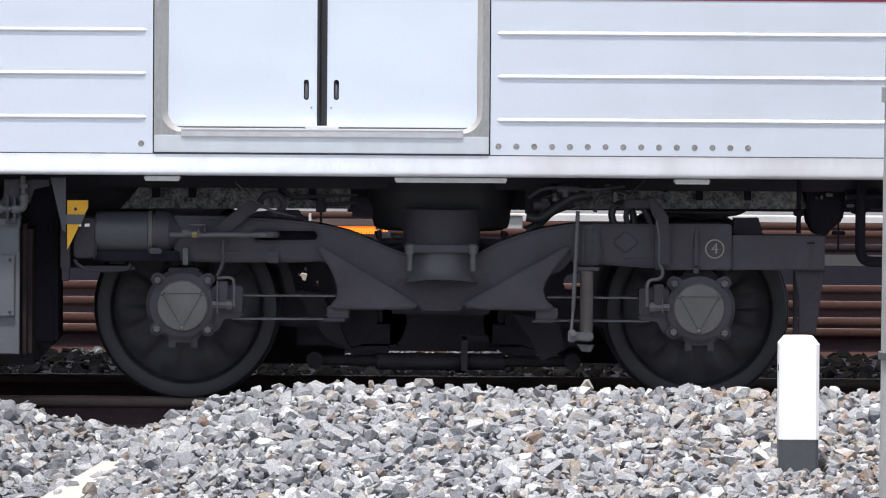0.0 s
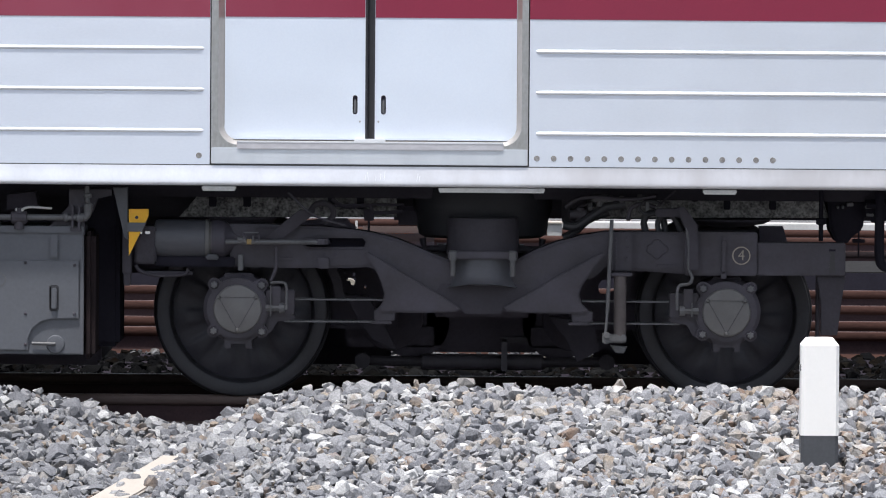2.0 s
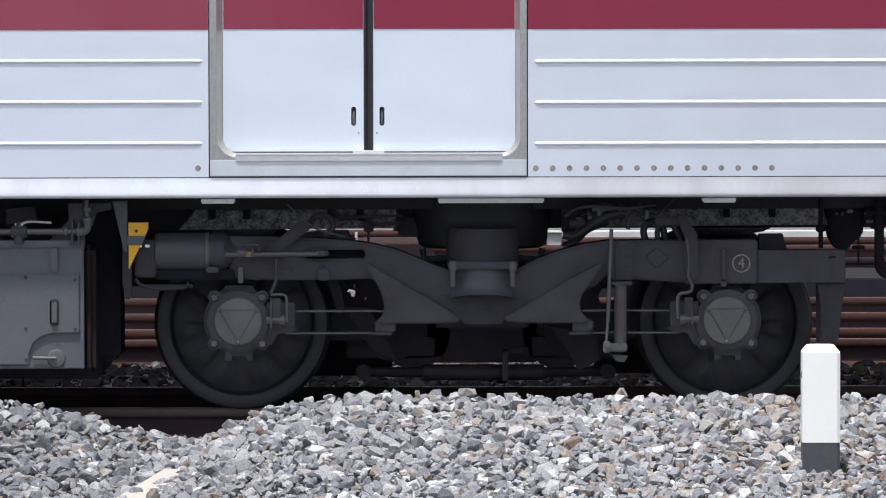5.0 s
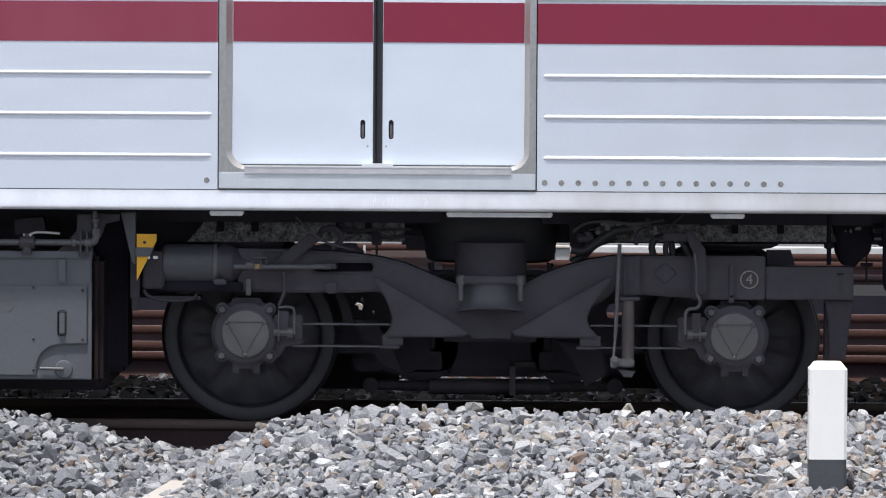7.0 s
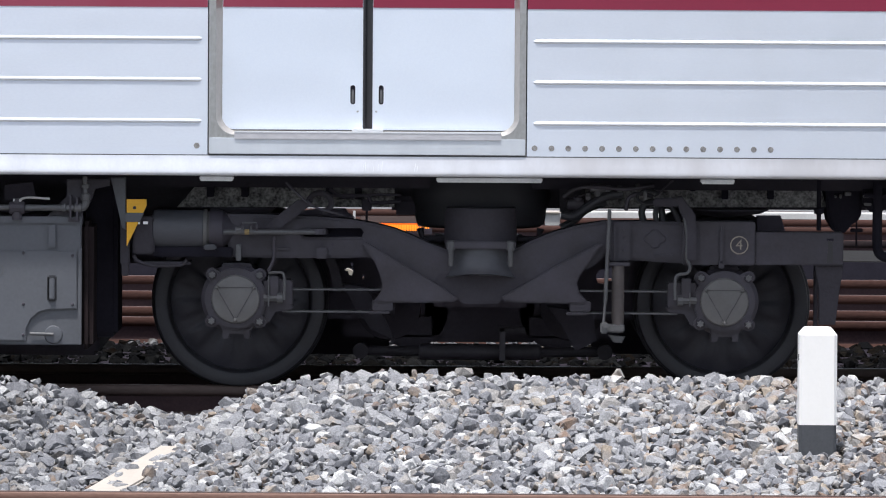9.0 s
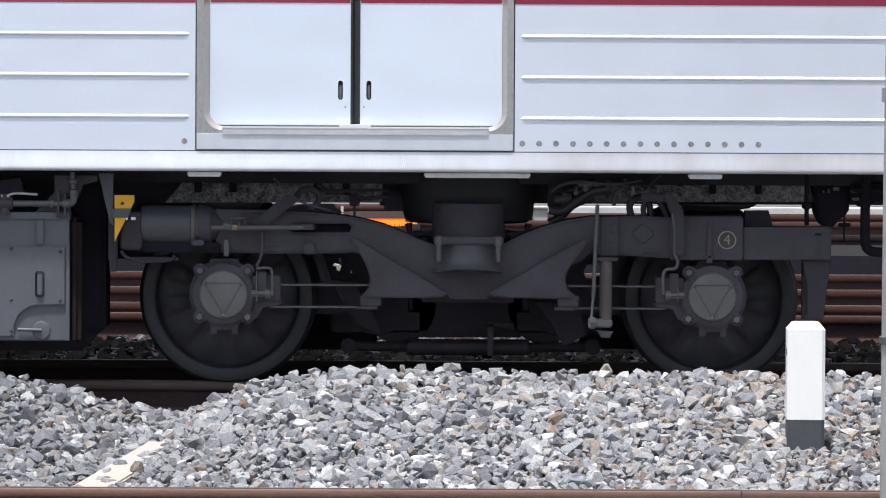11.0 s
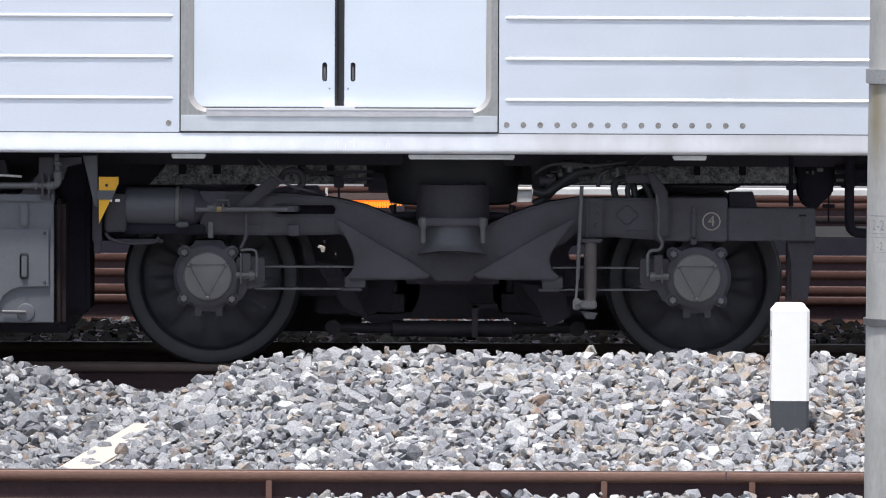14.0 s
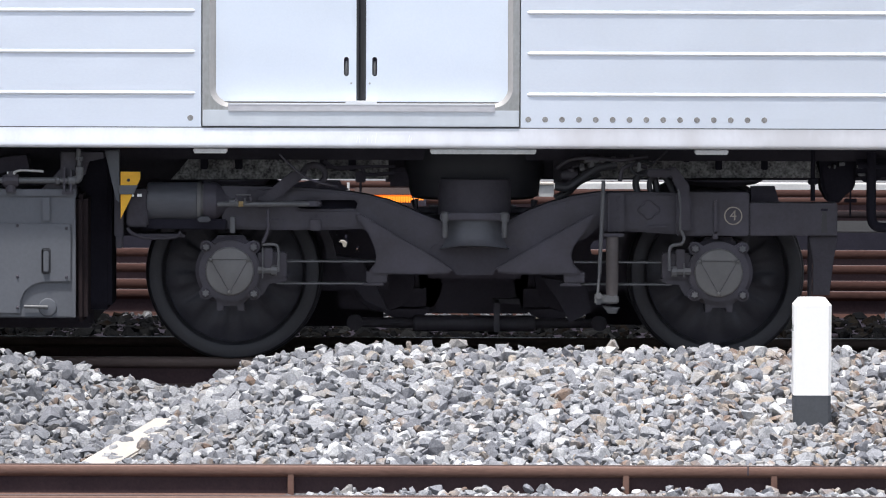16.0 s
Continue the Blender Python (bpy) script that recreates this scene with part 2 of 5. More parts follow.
def stone_material(name, per_object, oily=0.70):
    """Crushed stone: each stone takes its own tint of grey, blue-grey, white or rusty tan; tan ones gather towards +x.
    oily scales the brightness.
    """
    m = bpy.data.materials.new(name)
    m.use_nodes = True
    n, l = m.node_tree.nodes, m.node_tree.links
    b = n["Principled BSDF"]
    b.inputs["Roughness"].default_value = 0.75
    b.inputs["Specular IOR Level"].default_value = 0.0 if oily < 0.2 else 0.4
    if per_object:
        rnd = n.new("ShaderNodeObjectInfo").outputs["Random"]
    else:
        rnd = n.new("ShaderNodeNewGeometry").outputs["Random Per Island"]
    ramp = n.new("ShaderNodeValToRGB")
    ramp.color_ramp.interpolation = "CONSTANT"
    stops = [(0.0, (0.315, 0.317, 0.338)), (0.15, (0.215, 0.217, 0.238)), (0.27, (0.405, 0.405, 0.420)), (0.46, (0.340, 0.343, 0.366)),
             (0.60, (0.50, 0.497, 0.505)), (0.73, (0.270, 0.273, 0.297)), (0.82, (0.71, 0.705, 0.705)), (0.91, (0.40, 0.380, 0.365))]
    el = ramp.color_ramp.elements
    el[0].position, el[0].color = stops[0][0], (*stops[0][1], 1)
    el[1].position, el[1].color = stops[1][0], (*stops[1][1], 1)
    for p, c in stops[2:]:
        e = el.new(p)
        e.color = (*c, 1)
    l.new(rnd, ramp.inputs[0])
    # tan and rusty stones
    wn2 = n.new("ShaderNodeTexWhiteNoise")
    wn2.noise_dimensions = "1D"
    l.new(rnd, wn2.inputs["W"])
    tan = n.new("ShaderNodeValToRGB")
    tan.color_ramp.elements[0].color, tan.color_ramp.elements[1].color = (0.27, 0.185, 0.14, 1), (0.50, 0.43, 0.35, 1)
    l.new(wn2.outputs["Value"], tan.inputs[0])
    geo = n.new("ShaderNodeNewGeometry")
    sep = n.new("ShaderNodeSeparateXYZ")
    l.new(geo.outputs["Position"], sep.inputs[0])
    share = n.new("ShaderNodeMapRange")
    share.inputs[1].default_value, share.inputs[2].default_value = 0.0, 1.6
    share.inputs[3].default_value, share.inputs[4].default_value = 0.09, 0.42
    l.new(sep.outputs["X"], share.inputs[0])
    less = n.new("ShaderNodeMath")
    less.operation = "LESS_THAN"
    second = n.new("ShaderNodeMath")
    second.operation = "FRACT"
    mul = n.new("ShaderNodeMath")
    mul.operation = "MULTIPLY"
    mul.inputs[1].default_value = 37.7
    l.new(rnd, mul.inputs[0]), l.new(mul.outputs[0], second.inputs[0])
    l.new(second.outputs[0], less.inputs[0]), l.new(share.outputs[0], less.inputs[1])
    patch, cut, some = n.new("ShaderNodeTexNoise"), n.new("ShaderNodeMapRange"), n.new("ShaderNodeMath")
    patch.inputs["Scale"].default_value, patch.inputs["Detail"].default_value = 15, 4
    cut.inputs[1].default_value, cut.inputs[2].default_value = 0.36, 0.60
    some.operation = "MULTIPLY"
    l.new(geo.outputs["Position"], patch.inputs[0]), l.new(patch.outputs[0], cut.inputs[0])
    l.new(cut.outputs[0], some.inputs[0]), l.new(less.outputs[0], some.inputs[1])
    mix = n.new("ShaderNodeMixRGB")
    l.new(some.outputs[0], mix.inputs[0]), l.new(ramp.outputs[0], mix.inputs[1]), l.new(tan.outputs[0], mix.inputs[2])
    # the far end of the heap is dirtier
    dirt = n.new("ShaderNodeMapRange")
    dirt.inputs[1].default_value, dirt.inputs[2].default_value = -1.9, 0.1
    dirt.inputs[3].default_value, dirt.inputs[4].default_value = 0.74, 1.0
    l.new(sep.outputs["X"], dirt.inputs[0])
    # mottling and dust within one stone
    big = n.new("ShaderNodeTexNoise")
    big.inputs["Scale"].default_value, big.inputs["Detail"].default_value = 130, 6
    l.new(geo.outputs["Position"], big.inputs[0])
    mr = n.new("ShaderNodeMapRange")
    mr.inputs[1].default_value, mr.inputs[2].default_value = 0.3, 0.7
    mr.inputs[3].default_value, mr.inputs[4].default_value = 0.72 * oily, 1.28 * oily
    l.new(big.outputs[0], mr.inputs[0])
    dust = n.new("ShaderNodeMixRGB")
    dust.blend_type, dust.inputs[0].default_value = "MULTIPLY", 1.0
    both = n.new("ShaderNodeMath")
    both.operation = "MULTIPLY"
    l.new(mr.outputs[0], both.inputs[0]), l.new(dirt.outputs[0], both.inputs[1])
    l.new(mix.outputs[0], dust.inputs[1]), l.new(both.outputs[0], dust.inputs[2])
    l.new(dust.outputs[0], b.inputs["Base Color"])
    small = n.new("ShaderNodeTexNoise")
    small.inputs["Scale"].default_value, small.inputs["Detail"].default_value = 62, 7
    l.new(geo.outputs["Position"], small.inputs[0])
    bp = n.new("ShaderNodeBump")
    bp.inputs["Strength"].default_value, bp.inputs["Distance"].default_value = 0.55, 0.009
    l.new(small.outputs[0], bp.inputs["Height"]), l.new(bp.outputs[0], b.inputs["Normal"])
    return m


STONE = stone_material("crushed_stone", False)
# near-black: the train's shade on the bed is put into this colour
OILY_SHADED_STONE = stone_material("oily_shaded_stone", False, 0.022)
DUSTY_STONE = stone_material("dusty_far_stone", False, 0.24)
STONE_SINGLE = stone_material("crushed_stone_single", True)
# bed below the stones, darkened to paint shade into their gaps
GROUND = material("gravel_bed", (0.17, 0.168, 0.17), 0.9, 0, (0.07, 0.068, 0.068), 16, 70, 0.9, 0.3, coarse=0.3)


# ---- mesh helpers ----
def mesh_of(bm, mat, smooth=None):
    bmesh.ops.recalc_face_normals(bm, faces=bm.faces)
    me = bpy.data.meshes.new("mesh")
    bm.to_mesh(me)
    bm.free()
    me.materials.append(mat)
    if smooth:
        me.polygons.foreach_set("use_smooth", [True] * len(me.polygons))
        me.set_sharp_from_angle(angle=radians(smooth))
    return me


def part(name, bm, mat, parent=None, label="", smooth=28):
    ob = new(name, mesh_of(bm, mat, smooth))
    if parent:
        ob.parent = parent
    return tagged(ob, label)


def thing(name, label, category, group="", kind="", at=(0, 0, 0)):
    ob = new(name)
    ob.location = at
    ob.empty_display_size = 0.1
    return tagged(ob, label, category, group, kind)


def bevelled(bm, width, segments=2):
    if width:
        bmesh.ops.bevel(bm, geom=list(bm.edges), offset=width, segments=segments, affect="EDGES", clamp_overlap=True)
    return bm


def box(x0, x1, y0, y1, z0, z1, bevel=0.004):
    bm = bmesh.new()
    bmesh.ops.create_cube(bm, size=1)
    for v in bm.verts:
        v.co = Vector((x0 + (v.co.x + 0.5) * (x1 - x0), y0 + (v.co.y + 0.5) * (y1 - y0), z0 + (v.co.z + 0.5) * (z1 - z0)))
    return bevelled(bm, bevel, 2)


def prism(outline, y0, y1, holes=(), bevel=0.0):
    """A plate in the plane of x and z with through-holes, from depth y0 to y1."""
    bm = bmesh.new()
    edges = []
    for loop in (outline, *holes):
        vs = [bm.verts.new((x, y0, z)) for x, z in loop]
        edges += [bm.edges.new((vs[i], vs[(i + 1) % len(vs)])) for i in range(len(vs))]
    if holes:
        bmesh.ops.triangle_fill(bm, edges=edges, use_beauty=True, use_dissolve=False, normal=(0, -1, 0))
    else:
        bmesh.ops.contextual_create(bm, geom=edges)
    rim = [e for e in bm.edges if len(e.link_faces) == 1]
    out = bmesh.ops.extrude_face_region(bm, geom=list(bm.faces))
    bmesh.ops.translate(bm, verts=[g for g in out["geom"] if isinstance(g, bmesh.types.BMVert)], vec=(0, y1 - y0, 0))
    if bevel:
        rim = [e for e in rim if e.is_valid]
        bmesh.ops.recalc_face_normals(bm, faces=bm.faces)
        bmesh.ops.bevel(bm, geom=rim, offset=bevel, segments=2, affect="EDGES", clamp_overlap=True)
    return bm


def turned(profile, centre, axis="y", segments=40, caps=True):
    """A turned body: profile of (along the axis, radius) about an axis through centre."""
    bm = bmesh.new()
    rings = []
    for a, r in profile:
        ring = []
        for i in range(segments):
            t = 2 * math.pi * i / segments
            c, s = r * math.cos(t), r * math.sin(t)
            p = {"x": (a, c, s), "y": (c, a, s), "z": (c, s, a)}[axis]
            ring.append(bm.verts.new(Vector(p) + Vector(centre)))
        rings.append(ring)
    for r0, r1 in zip(rings, rings[1:]):
        for i in range(segments):
            bm.faces.new((r0[i], r0[(i + 1) % segments], r1[(i + 1) % segments], r1[i]))
    if caps:
        bm.faces.new(rings[0]), bm.faces.new(rings[-1])
    return bm


def rod(p, q, r, segments=12):
    return tube([p, q], r, segments)


def tube(path, r, segments=10):
    """A round bar along a path of points."""
    bm = bmesh.new()
    pts = [Vector(p) for p in path]
    rings = []
    for i, p in enumerate(pts):
        d = (pts[min(i + 1, len(pts) - 1)] - pts[max(i - 1, 0)]).normalized()
        side = d.cross(Vector((0, 1, 0)))
        side = side.normalized() if side.length > 0.05 else Vector((1, 0, 0))
        up = d.cross(side).normalized()
        rings.append([bm.verts.new(p + r * (math.cos(a) * side + math.sin(a) * up)) for a in (2 * math.pi * k / segments for k in range(segments))])
    for a, b in zip(rings, rings[1:]):
        for i in range(segments):
            bm.faces.new((a[i], a[(i + 1) % segments], b[(i + 1) % segments], b[i]))
    bm.faces.new(rings[0]), bm.faces.new(rings[-1])
    return bm


def curve_path(points, y, steps=6):
    """A smooth path through (x, z) points at depth y."""
    p = [Vector((a, y, b)) for a, b in points]
    p = [2 * p[0] - p[1], *p, 2 * p[-1] - p[-2]]
    out = []
    for i in range(1, len(p) - 2):
        for k in range(steps):
            t = k / steps
            a, b, c, d = p[i - 1:i + 3]
            out.append(0.5 * (2 * b + (c - a) * t + (2 * a - 5 * b + 4 * c - d) * t * t + (3 * b - a - 3 * c + d) * t ** 3))
    return out + [p[-2]]


def joined(*bms):
    out = bms[0]
    for b in bms[1:]:
        me = bpy.data.meshes.new("tmp")
        b.to_mesh(me)
        b.free()
        out.from_mesh(me)
        bpy.data.meshes.remove(me)
    return out


def loft(a, b):
    """A band between two loops of equal count."""
    bm = bmesh.new()
    va, vb = [bm.verts.new(p) for p in a], [bm.verts.new(p) for p in b]
    for i in range(len(a) - 1):
        bm.faces.new((va[i], va[i + 1], vb[i + 1], vb[i]))
    return bm


def flat_text(text, size, mat, parent, at, name="lettering", label="", rx=90, rz=0):
    cu = bpy.data.curves.new("text", "FONT")
    cu.body, cu.size, cu.extrude, cu.align_x, cu.align_y = text, size, 0.0006, "CENTER", "CENTER"
    tmp = new("text_tmp", cu)
    me = bpy.data.meshes.new_from_object(tmp)
    bpy.data.objects.remove(tmp)
    me.materials.clear()
    me.materials.append(mat)
    ob = new(name, me)
    ob.parent = parent
    ob.matrix_basis = pose(*at, rx, 0, rz)
    return tagged(ob, label)


# ---- ground and ballast ----
def crest(x):
    """Height of the ballast shoulder along the track."""
    return np.interp(x, [-3.0, -1.9, -1.66, -1.42, -1.22, -1.05, -0.93, -0.86, -0.69, -0.45, -0.2, 0.3, 0.9, 1.5, 3.0],
                     [0.05, 0.045, 0.0, -0.06, -0.122, -0.13, -0.09, -0.03, 0.025, 0.045, 0.068, 0.05, 0.052, 0.045, 0.045])


def ground_height(x, y):
    """Track bed, shoulder, and the slope down to the lower siding in front."""
    x, y = np.asarray(x, float), np.asarray(y, float)
    top = crest(np.where(y < -0.05, x + 0.22 * np.clip(-0.05 - y, 0, 2), x))
    fade = np.clip(1 - (-0.05 - y) / 2.1, 0.2, 1)
    lower = np.interp(y, [-60, -3.4, -2.1, -1.9, -0.05], [-0.42, -0.42, -0.385, -0.315, 0.0])
    front = lower + np.where(y > -1.95, (top + 0.02) * fade, 0.0)
    # the rail's foot lies bare towards -x
    front = front - 0.055 * np.clip((-0.45 - x) / 0.4, 0, 1) * np.clip((-2.0 - y) / 0.04, 0, 1)
    s = np.clip((y + 0.05) / 0.45, 0, 1)
    back = top * (1 - s) + (-0.145) * s
    z = np.where(y < -0.05, front, back)
    return np.where(y > 0.5, np.interp(y, [0.5, 6.25, 900], [-0.145, -0.15, -0.15]), z)


def ground_sheet():
    xs = np.concatenate([[-900, -200, -60, -15, -5], np.linspace(-3, 3, 61), [5, 15, 60, 200, 900]])
    ys = np.concatenate([[-400, -100, -45, -20, -8, -5], np.linspace(-3.4, 0.6, 61), [0.7, 1.4, 3, 4.4, 6.25, 12, 25, 60, 200, 900]])
    gx, gy = np.meshgrid(xs, ys)
    gz = ground_height(gx, gy) - np.where((gy < 0.55) & (gy > -4), 0.018, 0)
    verts = np.stack([gx, gy, gz], -1).reshape(-1, 3)
    w = len(xs)
    faces = [(j * w + i, j * w + i + 1, (j + 1) * w + i + 1, (j + 1) * w + i) for j in range(len(ys) - 1) for i in range(w - 1)]
    me = bpy.data.meshes.new("ground")
    me.from_pydata(verts.tolist(), [], faces)
    me.materials.append(GROUND)
    return tagged(new("ground", me), "grey crushed stone ballast bed sloping between two tracks", "ground", kind="structure")


def stone_shapes(count):
    rng = random.Random(5)
    shapes = []
    for _ in range(count):
        bm = bmesh.new()
        sx, sy, sz = 1.0, rng.uniform(0.6, 0.95), rng.uniform(0.42, 0.78)
        for _ in range(rng.randint(14, 20)):
            v = Vector([rng.uniform(-1, 1) for _ in range(3)])
            v /= max(abs(v.x), abs(v.y), abs(v.z))
            v = v.normalized() * 0.56 + v * 0.38 * rng.uniform(0.8, 1.0)
            bm.verts.new((v.x * sx, v.y * sy, v.z * sz))
        bmesh.ops.convex_hull(bm, input=bm.verts)
        bmesh.ops.delete(bm, geom=[v for v in bm.verts if not v.link_faces], context="VERTS")
        bmesh.ops.recalc_face_normals(bm, faces=bm.faces)
        bmesh.ops.triangulate(bm, faces=bm.faces)
        bm.verts.index_update()
        shapes.append((np.array([v.co[:] for v in bm.verts]), np.array([[v.index for v in f.verts] for f in bm.faces])))
        bm.free()
    return shapes


def turn_of(rng):
    return np.array(Euler((rng.gauss(0, 0.6), rng.gauss(0, 0.6), rng.uniform(0, 6.28))).to_matrix())


def stones_mesh(spots, shapes, seed, mat):
    rng = random.Random(seed)
    vs, fs, n = [], [], 0
    for x, y, z, r in spots:
        v, f = shapes[rng.randrange(len(shapes))]
        vs.append((v * r) @ turn_of(rng).T + (x, y, z))
        fs.append(f + n)
        n += len(v)
    me = bpy.data.meshes.new("stones")
    v, f = np.concatenate(vs), np.concatenate(fs)
    me.vertices.add(len(v)), me.loops.add(f.size), me.polygons.add(len(f))
    me.vertices.foreach_set("co", v.ravel())
    me.loops.foreach_set("vertex_index", f.ravel().astype(np.int32))
    me.polygons.foreach_set("loop_start", np.arange(0, f.size, 3, dtype=np.int32))
    me.update(calc_edges=True)
    me.shade_flat()
    me.materials.append(mat)
    return me


def spots_in(x0, x1, y0, y1, step, seed, size, lift=0.004):
    rng = random.Random(seed)
    out = []
    for ix in range(int((x1 - x0) / step)):
        for iy in range(int((y1 - y0) / step)):
            x, y = x0 + (ix + rng.random()) * step, y0 + (iy + rng.random()) * step
            r = size * min(1.75, max(0.5, rng.lognormvariate(0, 0.33)))
            out.append((x, y, float(ground_height(x, y)) + rng.uniform(-0.019, 0.017) + lift, r))
    return out


def free_of_rails(s):
    x, y, z, r = s
    if x < -0.42 and -2.075 - r < y < -1.95:
        return False
    if abs(y + 2.0) < 0.05 + r and y > -2.0 - 0.02 - r:
        return False
    return abs(y - 0.65) > 0.09 + r and abs(y - 2.15) > 0.09 + r


# ---- rails ----
RAIL_HALF = [(0.029, 0.0), (0.0325, 0.004), (0.0325, 0.030), (0.0295, 0.036), (0.0110, 0.046), (0.0075, 0.075), (0.0095, 0.113), (0.022, 0.124),
             (0.0635, 0.141), (0.0635, 0.153)]


def rail_bm(y, top, x0, x1, first, last):
    """One stretch of the rail's section, from depth first to last below the head."""
    half = [(a, d) for a, d in RAIL_HALF if first <= d <= last]
    prof = [(y - a, top - d) for a, d in half]
    prof += [(2 * y - a, b) for a, b in reversed(prof)]
    bm = bmesh.new()
    a, b = [bm.verts.new((x0, p, z)) for p, z in prof], [bm.verts.new((x1, p, z)) for p, z in prof]
    for i in range(len(prof)):
        bm.faces.new((a[i], a[(i + 1) % len(prof)], b[(i + 1) % len(prof)], b[i]))
    bm.faces.new(a), bm.faces.new(b)
    return bm


def rail(y, top, mat, label, shiny=None, x0=-30.0, x1=30.0):
    t = thing("rail", label, "rail", "rails of the yard")
    part("head", rail_bm(y, top, x0, x1, 0.0, 0.046), mat, t, smooth=50)
    part("web", rail_bm(y, top, x0, x1, 0.046, 0.113), WEB_GRIME_SHADE, t, "grimy web, darkened for the shade under the head", smooth=50)
    part("foot", rail_bm(y, top, x0, x1, 0.113, 0.2), mat, t, smooth=50)
    part("running_band", box(x0, x1, y - 0.020, y + 0.020, top - 0.002, top + 0.0025, 0), shiny or DARK_RAIL, t, "worn running band on the head")
    return t
ground_sheet_ob = ground_sheet()

# soil sheet coloured dark for the shade under and behind the train
bed_ob = part("track_bed", box(-30, 30, 0.75, 6.185, -0.16, -0.132, 0), SOIL)
tagged(bed_ob, "oily soil between and behind the train's rails, darkened for the train's shade", "ground", kind="structure")
# the track under the train, and the siding in front with its lower rail
rail(0.65, 0.0, DARK_RAIL, "brown steel rail under the train, half buried in ballast")
rail(2.15, 0.0, DARK_RAIL, "brown steel rail under the train's far wheels")
NEAR_Y, NEAR_TOP = -2.0, -0.262
front_rail = rail(NEAR_Y, NEAR_TOP, RUST_RAIL, "rusty brown steel rail of the empty siding in pale ballast")
for x in (-1.95, -0.59, 0.745, 1.335, 2.08):
    part("rail_anchor", joined(box(x - 0.0125, x + 0.0125, NEAR_Y - 0.030, NEAR_Y - 0.012, NEAR_TOP - 0.122, NEAR_TOP - 0.030, 0.002),
                               box(x - 0.0125, x + 0.0125, NEAR_Y - 0.062, NEAR_Y - 0.012, NEAR_TOP - 0.135, NEAR_TOP - 0.120, 0.002)), RUST_RAIL, front_rail)
part("joint_gap", box(1.228, 1.233, NEAR_Y - 0.0335, NEAR_Y + 0.0335, NEAR_TOP - 0.034, NEAR_TOP + 0.001, 0), BLACK, front_rail, "dark gap at the rail joint")
rail(NEAR_Y - 1.5, NEAR_TOP, RUST_RAIL, "rusty brown steel rail of the empty siding in pale ballast")
# tracks behind the train
# the rail at 16.4 is coloured near-black for shade lying over it
for y in (6.25, 7.3, 9.0, 10.8, 16.4, 18.6, 20.0, 21.5):
    rail(y, 0.0, FAR_RAIL if y < 12 else BROWN_EDGE if y < 17 else YARD_RAIL, "rusty brown steel rail of a yard track behind the train", FAR_BAND if y < 12 else FAR_RAIL)
kerb = thing("concrete_kerb", "low dusty grey concrete walkway along the yard tracks", "kerb")
part("kerb_block", box(-30, 30, 13.32, 14.9, -0.16, 0.0, 0.01), PLANK_DULL, kerb)
# kerb's front gets a dark plate in place of real shade
part("kerb_face", box(-30, 30, 13.30, 13.322, -0.16, -0.006, 0.002), BLACK_AND_SHADE, kerb, "front face coloured dark for its shade")
edge = thing("white_kerb", "low kerb with white painted edge beyond the yard", "kerb")
part("kerb_block", box(0.25, 30, 20.6, 20.9, -0.16, 0.022, 0.006), KERB_WHITE, edge)


# ---- the carriage ----
car = thing("train_car", "stainless steel commuter train car with maroon stripe, closed doors", "train car")
XA, XB = -9.0, 9.0
DL, DR, DB = -1.014, 0.338, 1.030
for x0, x1 in ((XA, DL - 0.005), (DR + 0.005, XB)):
    part("side_panel", box(x0, x1, 0.0, 0.05, 1.027, 2.9, 0), STEEL, car)
    part("stripe", box(x0, x1 - 0.001, -0.0022, 0.01, 1.655, 1.826, 0), MAROON, car, "maroon film stripe")
    part("trim_line", box(x0, x1 - 0.001, -0.004, 0.01, 1.836, 1.842, 0.001), FRAME_STEEL, car)
part("side_panel", box(DL, DR, 0.0, 0.05, 2.85, 3.5, 0), STEEL, car)
for z, drop in ((1.521, 0.0045), (1.346, 0.0045), (1.170, 0.0035)):
    for x0, x1, z in ((XA, -1.046, z), (0.371, XB, z - drop)):
        prof = [(0.0, 0.009), (-0.0036, 0.0065), (-0.0062, 0.001), (-0.006, -0.0035), (-0.0024, -0.0072), (0.0, -0.0085)]
        bm = bmesh.new()
        ends = []
        for x, f in ((x0, 1), (x1 - 0.012 if x1 < 0 else x1, 1)) if x1 < 0 else ((x0 + 0.012, 1), (x1, 1)):
            ends.append([bm.verts.new((x, a, z + b)) for a, b in prof])
        tip = x1 if x1 < 0 else x0
        ends.insert(2 if x1 < 0 else 0, [bm.verts.new((tip, a * 0.1, z + b * 0.5)) for a, b in prof])
        for e0, e1 in zip(ends, ends[1:]):
            for i in range(len(prof) - 1):
                bm.faces.new((e0[i], e0[i + 1], e1[i + 1], e1[i]))
        part("bead", bm, RIB_STEEL, car, "raised pressed bead", smooth=60)
# skirt along the lower edge, rolled under
bm = bmesh.new()
prof = [(0.02, 1.0225), (-0.0008, 1.0225), (-0.003, 1.008), (-0.009, 0.985), (-0.0145, 0.962), (-0.0165, 0.952), (-0.0165, 0.946), (-0.013, 0.940), (-0.004, 0.937), (0.02, 0.936), (0.06, 0.935)]
a, b = [bm.verts.new((XA, p, z)) for p, z in prof], [bm.verts.new((XB, p, z)) for p, z in prof]
for i in range(len(prof) - 1):
    bm.faces.new((a[i], a[i + 1], b[i + 1], b[i]))
part("skirt", bm, SKIRT_STEEL, car, "bright rolled lower edge", smooth=50)
